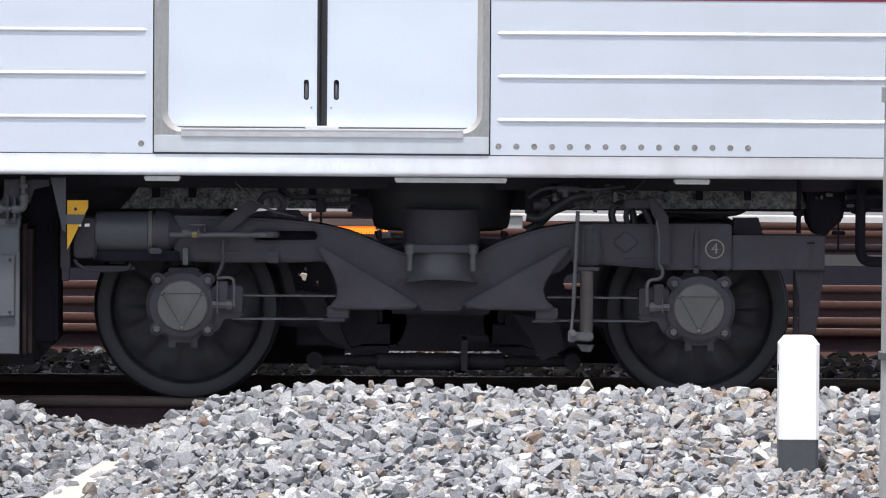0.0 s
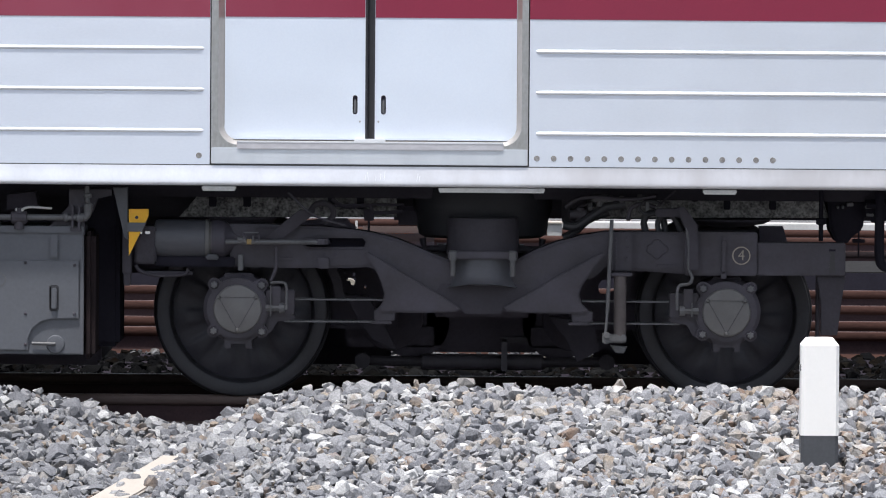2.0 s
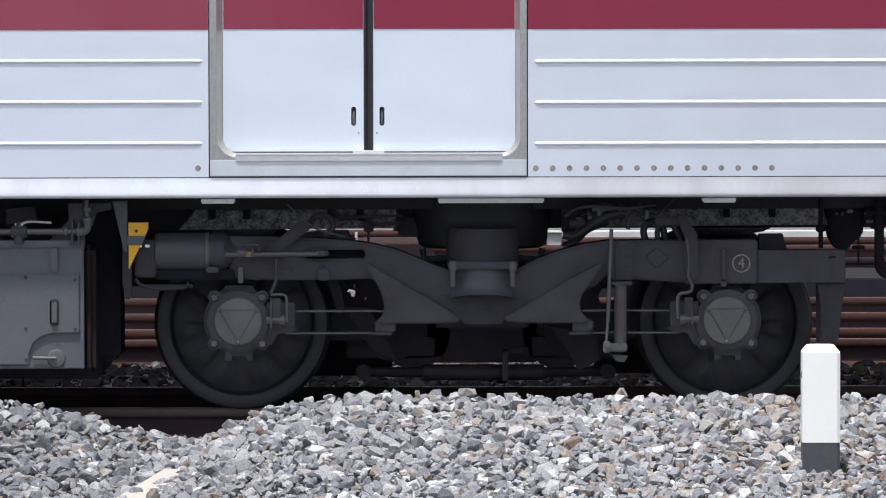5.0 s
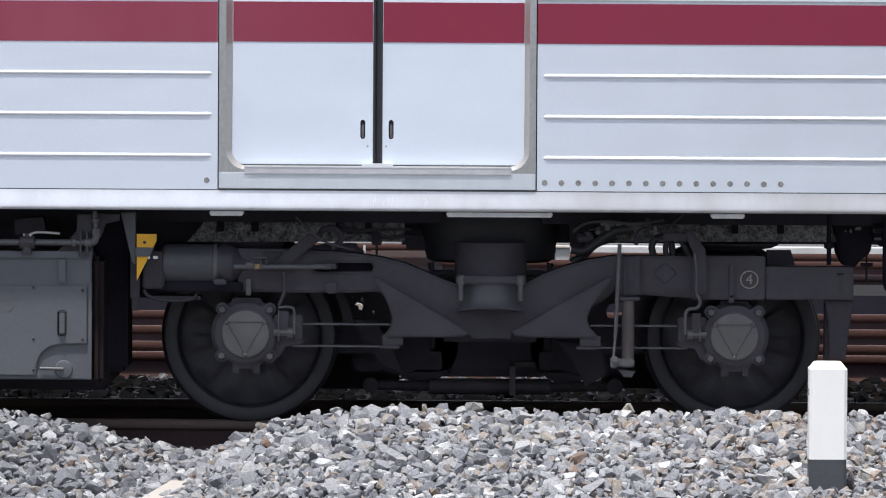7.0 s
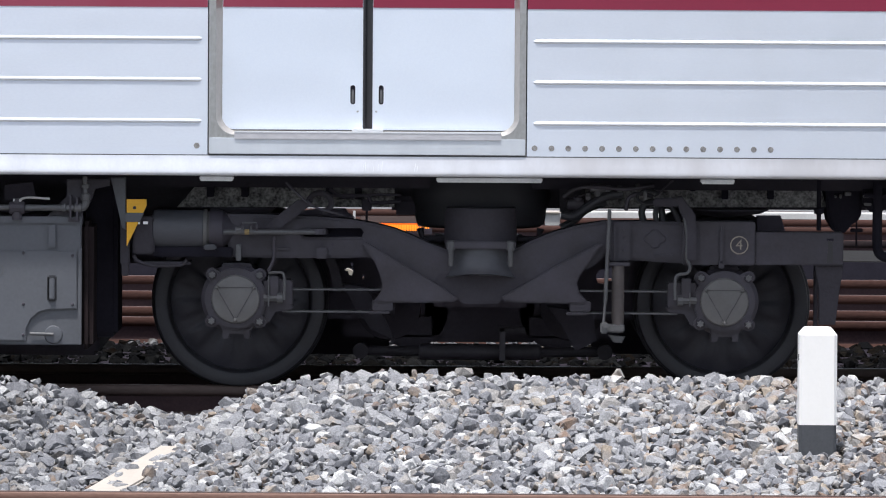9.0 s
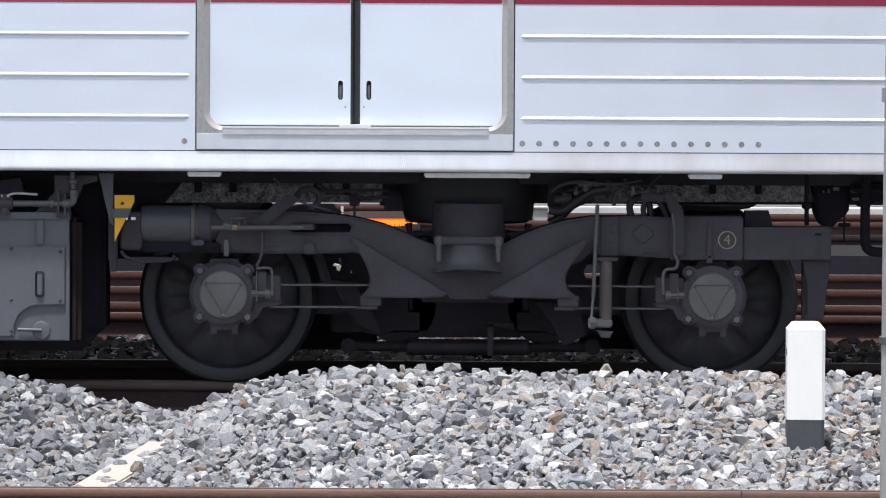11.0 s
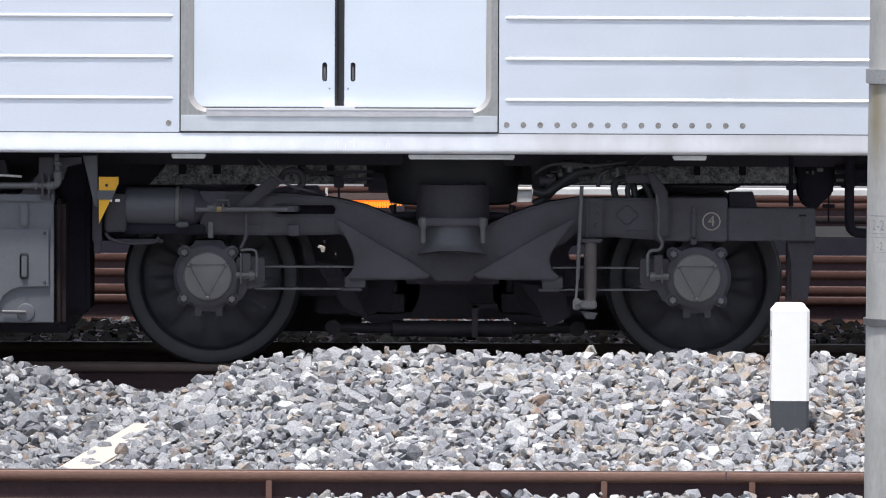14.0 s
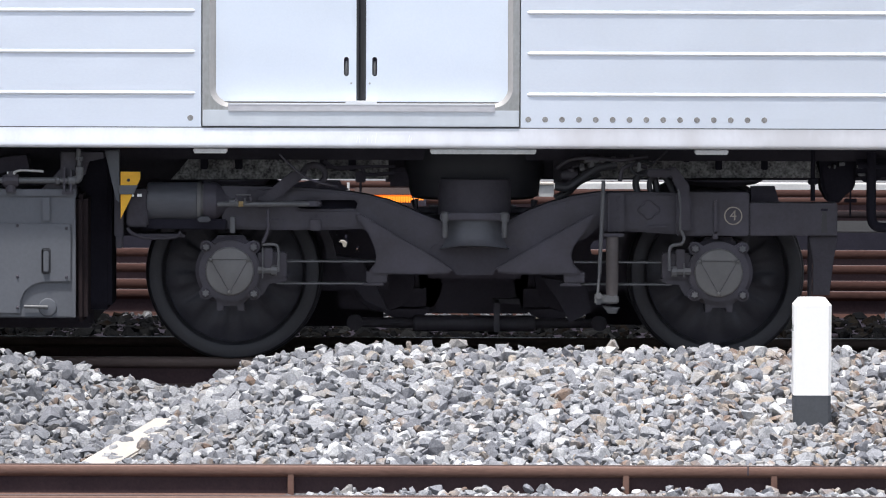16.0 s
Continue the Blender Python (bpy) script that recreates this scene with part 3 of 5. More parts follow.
for x, lean, long in ((-0.356, 0.004, 0.030), (-0.343, -0.003, 0.040), (-0.312, 0.002, 0.022), (-0.292, 0.003, 0.034), (-0.276, 0.005, 0.044), (-0.136, 0.006, 0.036), (-0.126, 0.004, 0.026)):
    part("scrape", rod((x + lean, -0.0041 - 0.25 * (0.046 - long), 1.004 - (0.046 - long)), (x, -0.0143, 0.960), 0.0013, 6), RIB_STEEL, car, "bright vertical scrape")
part("skirt_joint", box(XA, XB, 0.001, 0.03, 1.0228, 1.0278, 0), PIPE, car, "dark joint line above the skirt")
# underframe, floor, far side and roof close the body
part("floor_pan", box(XA, XB, 0.05, 2.76, 0.955, 1.02, 0), UNDERFLOOR, car)
part("far_side", box(XA, XB, 2.76, 2.8, 0.94, 3.5, 0), STEEL, car)
part("roof", box(XA, XB, 0.0, 2.8, 3.5, 3.62, 0.05), STEEL, car)
part("upper_wall", box(XA, XB, 0.0, 0.05, 2.9, 3.499, 0), STEEL, car)
# added box that fills the dark space below the floor
part("floor_backing", box(XA, XB, 0.66, 2.70, 0.782, 0.953, 0.01), UNDERFLOOR, car, "black box added as a backing under the floor")
part("sole_bar", box(XA, XB, 0.46, 0.52, 0.872, 0.955, 0.003), UNDERFLOOR, car)
for x0, x1 in ((-1.052, -0.907), (-0.042, 0.411), (1.086, 1.230)):
    part("step_plate", joined(box(x0, x1, -0.006, 0.10, 0.919, 0.934, 0.003), box(x0 + 0.004, x1 - 0.004, -0.010, 0.004, 0.914, 0.921, 0.002)), BRIGHT, car, "pale steel plate under the skirt")
# plugged holes
def plug(x, z):
    return turned([(-0.0012, 0.004), (-0.0015, 0.0115), (0.001, 0.0130)], (x, 0, z), "y", 16)
for i in range(15):
    part("plug", plug(0.376 + i * 0.0719, 1.062), PLUG, car)
part("plug", plug(-1.065, 1.065), PLUG, car)


# the doorway: rounded frame, reveal, sill, two leaves
def rounded_u(x0, x1, z0, z1, r, n=8):
    pts = [(x0, z1)]
    pts += [(x0 + r - r * math.cos(t), z0 + r - r * math.sin(t)) for t in (math.pi / 2 * i / n for i in range(n + 1))]
    pts += [(x1 - r + r * math.sin(t), z0 + r - r * math.cos(t)) for t in (math.pi / 2 * i / n for i in range(n + 1))]
    return pts + [(x1, z1)]


frame_ob = part("door_frame", prism([(DL, 2.84), (DL, DB), (DR, DB), (DR, 2.84)] + list(reversed(rounded_u(-0.984, 0.310, 1.112, 2.84, 0.085)))[0:],
                -0.004, 0.03), FRAME_STEEL, car, "steel door frame with rounded lower corners")
part("reveal", loft([(x, -0.003, z) for x, z in rounded_u(-0.985, 0.311, 1.111, 2.84, 0.085)],
                    [(x, 0.055, z) for x, z in rounded_u(-0.955, 0.286, 1.136, 2.84, 0.06)]), REVEAL_STEEL, frame_ob, smooth=50)
part("apron", box(DL + 0.002, DR - 0.002, -0.009, -0.0035, DB + 0.001, 1.100, 0.002), APRON_STEEL, frame_ob, "streaked steel apron below the sill")
part("sill", box(-0.904, 0.234, -0.0155, 0.05, 1.093, 1.128, 0.003), SILL, frame_ob, "worn steel door sill")
part("sill_block", box(-0.404, -0.270, -0.010, 0.043, 1.1282, 1.1395, 0.002), RIB_STEEL, frame_ob, "pale guide block under the seam")
# highlight on the sill's top edge, built as a brighter strip
part("sill_highlight", box(-0.903, 0.233, -0.0175, -0.012, 1.1215, 1.1290, 0.0015), RIB_STEEL, frame_ob, "bright strip for the light on the sill's edge")
part("sill_gap", box(-0.953, 0.284, 0.038, 0.0445, 1.1315, 1.1345, 0), PIPE, frame_ob, "dark gap below the doors")
for k in range(21):
    for x in (-1.000, 0.325):
        part("rivet", turned([(-0.0052, 0.001), (-0.004, 0.003)], (x, 0, 1.13 + k * 0.0565), "y", 8), FRAME_STEEL, frame_ob)
for x0, x1, hx, seam in ((-0.958, -0.358, -0.401, -0.348), (-0.317, 0.289, -0.280, -0.327)):
    slot = [(hx + 0.0105 * math.cos(a), 1.315 + 0.0105 * math.sin(a)) for a in (math.pi * k / 8 for k in range(9))]
    slot += [(hx - 0.0105 * math.cos(a), 1.2535 - 0.0105 * math.sin(a)) for a in (math.pi * k / 8 for k in range(9))]
    leaf = part("door_leaf", prism([(x0, 1.134), (x1, 1.134), (x1, 2.83), (x0, 2.83)], 0.045, 0.075, [slot]), DOOR_STEEL, car, "closed satin steel sliding door leaf")
    part("stripe", box(x0 + 0.002, x1 - 0.002, 0.0425, 0.05, 1.657, 1.828, 0), MAROON, leaf, "maroon film stripe")
    cup = part("handle_cup", box(hx - 0.013, hx + 0.013, 0.068, 0.082, 1.236, 1.33, 0.002), BLACK, leaf, "dark recessed handle cup")
    part("grip", turned([(1.249, 0.003), (1.256, 0.0062), (1.300, 0.0062), (1.308, 0.003)], (hx, 0.058, 0), "z", 14), CAP, cup, "worn grey grip in the cup")
    part("seal", box(min(seam, x1 if hx < -0.34 else x0) - 0.0, max(seam, x1 if hx < -0.34 else x0), 0.040, 0.08, 1.142, 2.83, 0.003), RUBBER, leaf, "black rubber edge seal")
    part("screw", turned([(0.0425, 0.003), (0.045, 0.0045)], (hx + (0.021 if hx < -0.34 else -0.021), 0, 1.213), "y", 8), GALV, leaf)
part("gap_backing", joined(box(DL - 0.03, DL + 0.02, 0.045, 0.06, 1.03, 2.84, 0), box(DR - 0.02, DR + 0.03, 0.045, 0.06, 1.03, 2.84, 0)), RUBBER, car)
part("door_backing", box(-0.36, -0.31, 0.065, 0.09, 1.134, 2.83, 0), RUBBER, car)


# ---- the bogie under the car ----
bogie = thing("bogie", "dark grey dusty steel bogie carrying the train car on rails", "bogie")
R_TYRE = 0.373


def spoke_web(n, r0, r1, y):
    """A dished wheel disc with raised wedge-shaped pads round its outer half."""
    bm = bmesh.new()
    rings = []
    seg = 132
    for k in range(13):
        f = k / 12
        r = r0 + (r1 - r0) * f
        ring = []
        for i in range(seg):
            t = 2 * math.pi * i / seg
            pad = min(1.0, max(0.0, 0.5 + 1.6 * math.cos(n * t + 1.57)))
            wave = 0.010 * math.sin(math.pi * min(1.0, f / 0.9) ** 1.7) * pad
            ring.append(bm.verts.new((r * math.cos(t), y - 0.012 * math.sin(math.pi * f) - wave, r * math.sin(t))))
        rings.append(ring)
    for a, b in zip(rings, rings[1:]):
        for i in range(seg):
            bm.faces.new((a[i], a[(i + 1) % seg], b[(i + 1) % seg], b[i]))
    return bm


def wheel(x, y, s, label):
    """s is 1 where the outer face looks to the camera, -1 for the far wheel."""
    w = thing("wheel", label, "wheel")
    w.parent = bogie
    w.matrix_basis = pose(x, y, R_TYRE, 0, 0, 0 if s == 1 else 180)
    part("tyre", turned([(0.135, 0.30), (0.128, 0.382), (0.118, 0.388), (0.104, 0.386), (0.094, 0.378), (0.06, R_TYRE + 0.002), (0.008, R_TYRE - 0.001), (0.003, R_TYRE - 0.004), (0.0, R_TYRE - 0.010),
                         (0.0, 0.322), (0.004, 0.315), (0.024, 0.307), (0.034, 0.304), (0.06, 0.302), (0.135, 0.30)], (0, 0, 0), "y", 72, False), TYRE, w, "dull steel tyre with flange", smooth=30)
    part("disc", spoke_web(11, 0.09, 0.312, 0.07), WHEEL, w, "sooty waved wheel disc", smooth=60)
    part("hub", turned([(0.02, 0.06), (0.015, 0.10), (0.03, 0.115), (0.13, 0.12)], (0, 0, 0), "y", 32), WHEEL, w)
    return w


WX = (-0.902, 1.199)
for x in WX:
    wheel(x + 0.006, 0.60, 1, "dark steel train wheel standing on the rail")
    wheel(x, 2.20, -1, "dark steel train wheel on the far rail")
    part("axle", turned([(0.3, 0.07), (2.5, 0.07)], (x, 0, R_TYRE), "y", 24), BOGIE_DARK, bogie)
    part("brake_disc", turned([(1.05, 0.24), (1.13, 0.24)], (x, 0, R_TYRE), "y", 32), BLACK, bogie)

# side frame: arched beam with a dip at the centre
YF0, YF1 = 0.26, 0.44
beam = [(-0.939, 0.764), (-0.757, 0.762), (-0.538, 0.754), (-0.411, 0.743), (-0.319, 0.729), (-0.221, 0.705), (-0.136, 0.671), (-0.060, 0.638), (0.010, 0.614),
        (0.149, 0.605), (0.290, 0.616), (0.375, 0.660), (0.472, 0.697), (0.569, 0.724), (0.683, 0.742), (0.848, 0.743), (1.097, 0.740),
        (1.098, 0.557), (0.801, 0.575), (0.684, 0.594), (0.631, 0.545), (0.497, 0.502), (0.352, 0.458), (0.274, 0.421), (0.218, 0.393),
        (0.077, 0.393), (0.036, 0.424), (-0.050, 0.462), (-0.167, 0.515), (-0.274, 0.559), (-0.342, 0.582), (-0.439, 0.577), (-0.683, 0.575), (-0.938, 0.579)]
slot = [(-0.618, 0.681), (-0.610, 0.698), (-0.574, 0.705), (-0.440, 0.706), (-0.367, 0.706), (-0.353, 0.689), (-0.362, 0.668), (-0.440, 0.667), (-0.574, 0.666), (-0.608, 0.668)]
side = part("side_frame", prism(beam, YF0, YF1, [slot], 0.011), BOGIE, bogie, "dusty grey swooping side frame")
# sheet behind the slot, black to stand for the shade inside
part("slot_lining", prism([(a, b) for a, b in [(-0.635, 0.717), (-0.338, 0.719), (-0.338, 0.655), (-0.634, 0.654)]], 0.33, 0.35), BLACK_AND_SHADE, side)
part("spring_hanger", turned([(-0.008, 0.04), (0.008, 0.04)], (-0.547, 0.31, 0.688), "z", 20), BOGIE, side)
# raised flanges along the arch and the gusset plates below
for pts in ([(-0.357, 0.638), (-0.342, 0.647), (-0.196, 0.561), (-0.025, 0.462), (0.055, 0.409), (0.038, 0.394), (-0.035, 0.389), (-0.287, 0.388), (-0.304, 0.400), (-0.280, 0.431), (-0.273, 0.468), (-0.283, 0.509), (-0.305, 0.560)],
            [(0.673, 0.644), (0.659, 0.651), (0.496, 0.563), (0.327, 0.464), (0.242, 0.415), (0.257, 0.396), (0.327, 0.391), (0.587, 0.388), (0.607, 0.403), (0.577, 0.432), (0.565, 0.473), (0.579, 0.514), (0.620, 0.571)]):
    part("gusset", prism(pts, 0.215, 0.30, (), 0.007), BOGIE, bogie, "welded triangular gusset plate")
for p in ((-0.532, 0.635), (-0.486, 0.636)):
    part("bolt_hole", turned([(-0.004, 0.006), (0.003, 0.006)], (p[0], 0.26, p[1]), "y", 10), BLACK, side)
CM = (0.900, 0.668)
part("cast_mark", tube([(CM[0] + (0.033 + 0.013 * abs(math.cos(2 * t))) * math.cos(t), 0.259, CM[1] + (0.029 + 0.011 * abs(math.cos(2 * t))) * math.sin(t)) for t in (2 * math.pi * i / 48 for i in range(49))], 0.003, 6), BOGIE, side)
for px in ((0.937, 0.596), (-0.707, 0.615)):
    part("web_strip", box(px[0] - 0.04, px[0] + 0.04, 0.245, 0.265, px[1] - 0.006, px[1] + 0.006, 0.002), BOGIE, side)
# thicker boxes at the right-hand end, with the number
A, B2 = (1.017, 0.746), (1.330, 0.558)
end_box = part("frame_box", box(A[0], B2[0], 0.215, 0.42, B2[1], A[1], 0.006), BOGIE, bogie)
A, B2 = (1.329, 0.701), (1.710, 0.559)
end_beam = part("end_beam", box(A[0], B2[0], 0.235, 0.36, B2[1], A[1], 0.005), BOGIE, bogie)
C4 = (1.261, 0.645)
part("number_ring", prism([(C4[0] + 0.0395 * math.cos(t), C4[1] + 0.0395 * math.sin(t)) for t in (2 * math.pi * i / 36 for i in range(36))], 0.2128, 0.2145,
                          [[(C4[0] + 0.0340 * math.cos(t), C4[1] + 0.0340 * math.sin(t)) for t in (2 * math.pi * i / 36 for i in range(36))]]), MARKING, end_box, "painted ring")
flat_text("4", 0.062, MARKING, end_box, (C4[0], 0.2135, C4[1]), "number", "painted figure 4")
P = (1.653, 0.671)
# slot drawn as an inset whose colour is its inner shade
part("lifting_slot", box(P[0] - 0.017, P[0] + 0.017, 0.232, 0.24, P[1] - 0.007, P[1] + 0.006, 0.003), BLACK_AND_SHADE, end_beam, "dark lifting slot")
part("oil_streak", prism([(P[0] - 0.009, P[1] - 0.006), (P[0] + 0.009, P[1] - 0.006), (P[0] + 0.015, P[1] - 0.10), (P[0] - 0.014, P[1] - 0.10)], 0.2335, 0.2355), STREAK, end_beam, "dark oily streak")
A = (1.185, 0.700)
part("rib", joined(box(A[0] - 0.009, A[0] + 0.009, 0.20, 0.217, A[1] - 0.135, A[1] + 0.01, 0.003), box(A[0] - 0.012, A[0] + 0.012, 0.20, 0.24, A[1] - 0.155, A[1] - 0.12, 0.003)), BOGIE, end_box)
part("guard_bracket", prism([(1.589, 0.558), (1.713, 0.558), (1.697, 0.454), (1.679, 0.303), (1.608, 0.302), (1.607, 0.453)], 0.26, 0.32, (), 0.004), BOGIE_DARK, bogie, "tapered rail guard bracket")
A = (1.608, 0.368)
part("guard_post", box(A[0] - 0.012, A[0] + 0.005, 0.45, 0.50, 0.15, 0.56, 0.003), BOGIE_DARK, bogie)
# ribs and bolted plates on the beam
A, B2 = (0.677, 0.741), (0.793, 0.574)
plate = part("damper_plate", box(A[0] + 0.03, B2[0], 0.23, 0.27, B2[1], A[1], 0.004), BOGIE, bogie)
for p in ((0.770, 0.713), (0.770, 0.669), (0.770, 0.625)):
    part("bolt", turned([(-0.010, 0.009), (0.0, 0.010)], (p[0], 0.232, p[1]), "y", 6), BOGIE, plate)
A = (0.726, 0.741)
part("plate_rib", box(A[0] - 0.004, A[0] + 0.004, 0.20, 0.232, A[1] - 0.17, A[1], 0.002), BOGIE, plate)
A, B2 = (0.688, 0.569), (0.792, 0.553)
part("damper_seat", box(A[0], B2[0], 0.18, 0.27, B2[1], A[1], 0.003), BOGIE, bogie)
A = (0.741, 0.553)
B2 = (0.743, 0.266)
damper = part("damper_tube", turned([(B2[1], 0.024), (B2[1] + 0.06, 0.027), (A[1], 0.027)], (A[0], 0.21, 0), "z", 24), DUSTY, bogie, "brown dusted vertical damper tube")
P1, P2 = (0.702, 0.797), (0.679, 0.307)
part("lifting_rod", joined(rod((P1[0], 0.17, P1[1]), (P2[0] + 0.007, 0.17, P2[1] + 0.09), 0.0085), rod((P2[0] + 0.007, 0.17, P2[1] + 0.095), (P2[0], 0.17, P2[1]), 0.006)), PIPE, bogie, "slim grey levelling rod")
A = (0.684, 0.292)
part("rod_joint", joined(box(A[0] - 0.018, A[0] + 0.014, 0.15, 0.20, A[1] - 0.028, A[1] + 0.022, 0.006), turned([(-0.03, 0.012), (0.02, 0.012)], (A[0], 0.165, A[1] + 0.01), "y", 14),
                         box(A[0], A[0] + 0.085, 0.18, 0.23, A[1] - 0.024, A[1] + 0.012, 0.006)), PIPE, bogie)
A = (0.729, 0.239)
part("rod_end_shoe", prism([(A[0] - 0.028, A[1] + 0.016), (A[0] + 0.045, A[1] + 0.01), (A[0] + 0.03, A[1] - 0.018), (A[0] - 0.005, A[1] - 0.016)], 0.21, 0.26, (), 0.003), PIPE, bogie)
# centre: air spring, bolster, cone
CXB = 0.150
air = part("air_spring", turned([(0.697, 0.20), (0.700, 0.255), (0.712, 0.276), (0.74, 0.284), (0.775, 0.286), (0.79, 0.292), (0.83, 0.302), (0.87, 0.30), (0.94, 0.29)], (CXB, 0.66, 0), "z", 48), RUBBER, bogie, "black rubber air spring")
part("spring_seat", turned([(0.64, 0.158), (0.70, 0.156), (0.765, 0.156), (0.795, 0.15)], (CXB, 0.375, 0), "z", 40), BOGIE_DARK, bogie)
part("seat_flange", box(CXB - 0.150, CXB + 0.150, 0.19, 0.6, 0.622, 0.655, 0.005), BOGIE, bogie)
for s in (-1, 1):
    pin = part("guide_pin", joined(turned([(0.548, 0.009), (0.553, 0.0115), (0.64, 0.0115)], (CXB + s * 0.128, 0.20, 0), "z", 14),
                                   turned([(0.618, 0.018), (0.652, 0.018), (0.659, 0.012)], (CXB + s * 0.128, 0.20, 0), "z", 14)), PIPE, bogie, "steel guide pin")
def flared_cone(cx, cy):
    """A spring cone that flares out downwards; its rim hangs lower at the sides than in front."""
    bm = bmesh.new()
    rows = []
    for f, r in ((0.0, 0.136), (0.25, 0.137), (0.5, 0.142), (0.72, 0.150), (0.88, 0.160), (1.0, 0.176), (1.0, 0.160)):
        row = []
        for i in range(48):
            t = 2 * math.pi * i / 48
            foot = 0.516 - 0.026 * math.cos(t) ** 2
            row.append(bm.verts.new((cx + r * math.cos(t), cy + r * math.sin(t), 0.624 + (foot - 0.624) * f)))
        rows.append(row)
    for p, q in zip(rows, rows[1:]):
        for i in range(48):
            bm.faces.new((p[i], p[(i + 1) % 48], q[(i + 1) % 48], q[i]))
    bm.faces.new(rows[0]), bm.faces.new(rows[-1])
    return bm


part("cone", flared_cone(CXB, 0.34), CYL, bogie, "worn pale grey spring cone", smooth=50)
# bowl's darker paint includes the shade that the cone throws on it
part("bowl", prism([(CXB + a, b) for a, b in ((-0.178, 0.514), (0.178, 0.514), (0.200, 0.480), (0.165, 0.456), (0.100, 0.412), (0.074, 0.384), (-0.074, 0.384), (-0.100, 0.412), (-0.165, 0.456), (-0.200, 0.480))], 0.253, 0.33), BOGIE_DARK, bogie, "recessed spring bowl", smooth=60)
for s in (-1, 1):
    part("bolster_arm", tube([(CXB + s * 0.155, 0.5, 0.655), (CXB + s * 0.25, 0.5, 0.652), (CXB + s * 0.26, 0.5, 0.70)], 0.016), BOGIE_DARK, bogie)
# brake cylinder
A, B2 = (-1.264, 0.780), (-1.016, 0.612)
cz, cr = (A[1] + B2[1]) / 2, (A[1] - B2[1]) / 2
cyl = part("brake_cylinder", turned([(A[0], cr * 0.75), (A[0] + 0.006, cr * 0.95), (A[0] + 0.02, cr), (B2[0] - 0.03, cr), (B2[0] - 0.028, cr * 0.97)], (0, 0.30, cz), "x", 48), CYL, bogie, "dusty grey brake cylinder")
part("cylinder_flange", joined(turned([(B2[0] - 0.028, cr * 0.9), (B2[0] - 0.028, cr * 1.03), (B2[0] - 0.012, cr * 1.03), (B2[0] - 0.010, cr * 0.94), (B2[0] + 0.002, cr * 0.92), (B2[0] + 0.003, cr * 0.7)], (0, 0.30, cz), "x", 32)), CAP, cyl, "pale cylinder flange")
part("cylinder_neck", turned([(B2[0], 0.088), (B2[0] + 0.02, 0.088), (B2[0] + 0.055, 0.082), (B2[0] + 0.08, 0.062), (B2[0] + 0.10, 0.048), (B2[0] + 0.118, 0.044), (B2[0] + 0.122, 0.02)], (0, 0.30, cz), "x", 32), BOGIE, cyl)
part("flange_foot", box(B2[0] - 0.025, B2[0] + 0.03, 0.21, 0.26, cz - 0.086, cz - 0.062, 0.006), CYL, cyl)
# cradle's near-black colour includes the shade below the cylinder
part("cradle", box(A[0] + 0.004, B2[0] + 0.10, 0.25, 0.42, 0.578, 0.622, 0.006), BLACK_AND_SHADE, cyl, "cradle darkened for the shade under the cylinder")
A0, B0 = (-1.345, 0.752), (-1.263, 0.590)
part("cylinder_back", box(A0[0], B0[0] + 0.01, 0.22, 0.40, B0[1], A0[1], 0.008), BOGIE_DARK, cyl)
A0, B0 = (-0.895, 0.689), (-0.546, 0.691)
part("push_rod", rod((A0[0] - 0.06, 0.19, A0[1]), (B0[0], 0.19, B0[1]), 0.011), PIPE, bogie, "grey brake push rod")
A0 = (-0.854, 0.690)
part("brass_nut", turned([(-0.010, 0.013), (0.010, 0.013)], (A0[0], 0.19, A0[1]), "x", 6), BRASS, bogie, "brass lock nut")
part("rod_sleeve", turned([(-0.05, 0.012), (-0.02, 0.018), (-0.014, 0.018)], (A0[0], 0.19, A0[1] + 0.008), "x", 12), PIPE, bogie)
part("lock_nut", turned([(0.014, 0.019), (0.02, 0.019)], (A0[0], 0.19, A0[1] + 0.008), "x", 6), PIPE, bogie)
A0 = (-0.546, 0.691)
part("clevis", joined(turned([(-0.012, 0.034), (0.012, 0.034)], (A0[0], 0.21, A0[1] + 0.002), "z", 20), box(A0[0] - 0.07, A0[0] + 0.03, 0.185, 0.26, A0[1] - 0.01, A0[1] + 0.012, 0.003)), BOGIE, bogie)
A0 = (-0.891, 0.649)
part("cylinder_stay", box(A0[0] - 0.011, A0[0] + 0.011, 0.22, 0.26, A0[1] - 0.085, A0[1] - 0.015, 0.003), PIPE, bogie)
A0, B0 = (-1.302, 0.558), (-1.097, 0.547)
part("cylinder_bracket", joined(box(A0[0], B0[0], 0.24, 0.42, B0[1] - 0.004, A0[1], 0.003), tube(curve_path([(-1.342, 0.584), (-1.322, 0.560), (-1.259, 0.541), (-1.142, 0.544), (-1.113, 0.566)], 0.23), 0.007)), BOGIE_DARK, bogie)
# brackets leaning up from the frame to the body
part("brace", prism([(-0.789, 0.706), (-0.638, 0.829), (-0.570, 0.824), (-0.589, 0.800), (-0.726, 0.689)], 0.205, 0.25, (), 0.004), BOGIE_DARK, bogie)
part("eye_bracket", joined(tube(curve_path([(-0.594, 0.819), (-0.570, 0.849), (-0.529, 0.856), (-0.497, 0.830), (-0.499, 0.795), (-0.535, 0.771)], 0.26), 0.013)), BOGIE_DARK, bogie)
part("brace_foot", prism([(-0.761, 0.753), (-0.541, 0.784), (-0.443, 0.779), (-0.394, 0.745), (-0.443, 0.730), (-0.737, 0.728)], 0.42, 0.47, (), 0.004), BLACK, bogie)
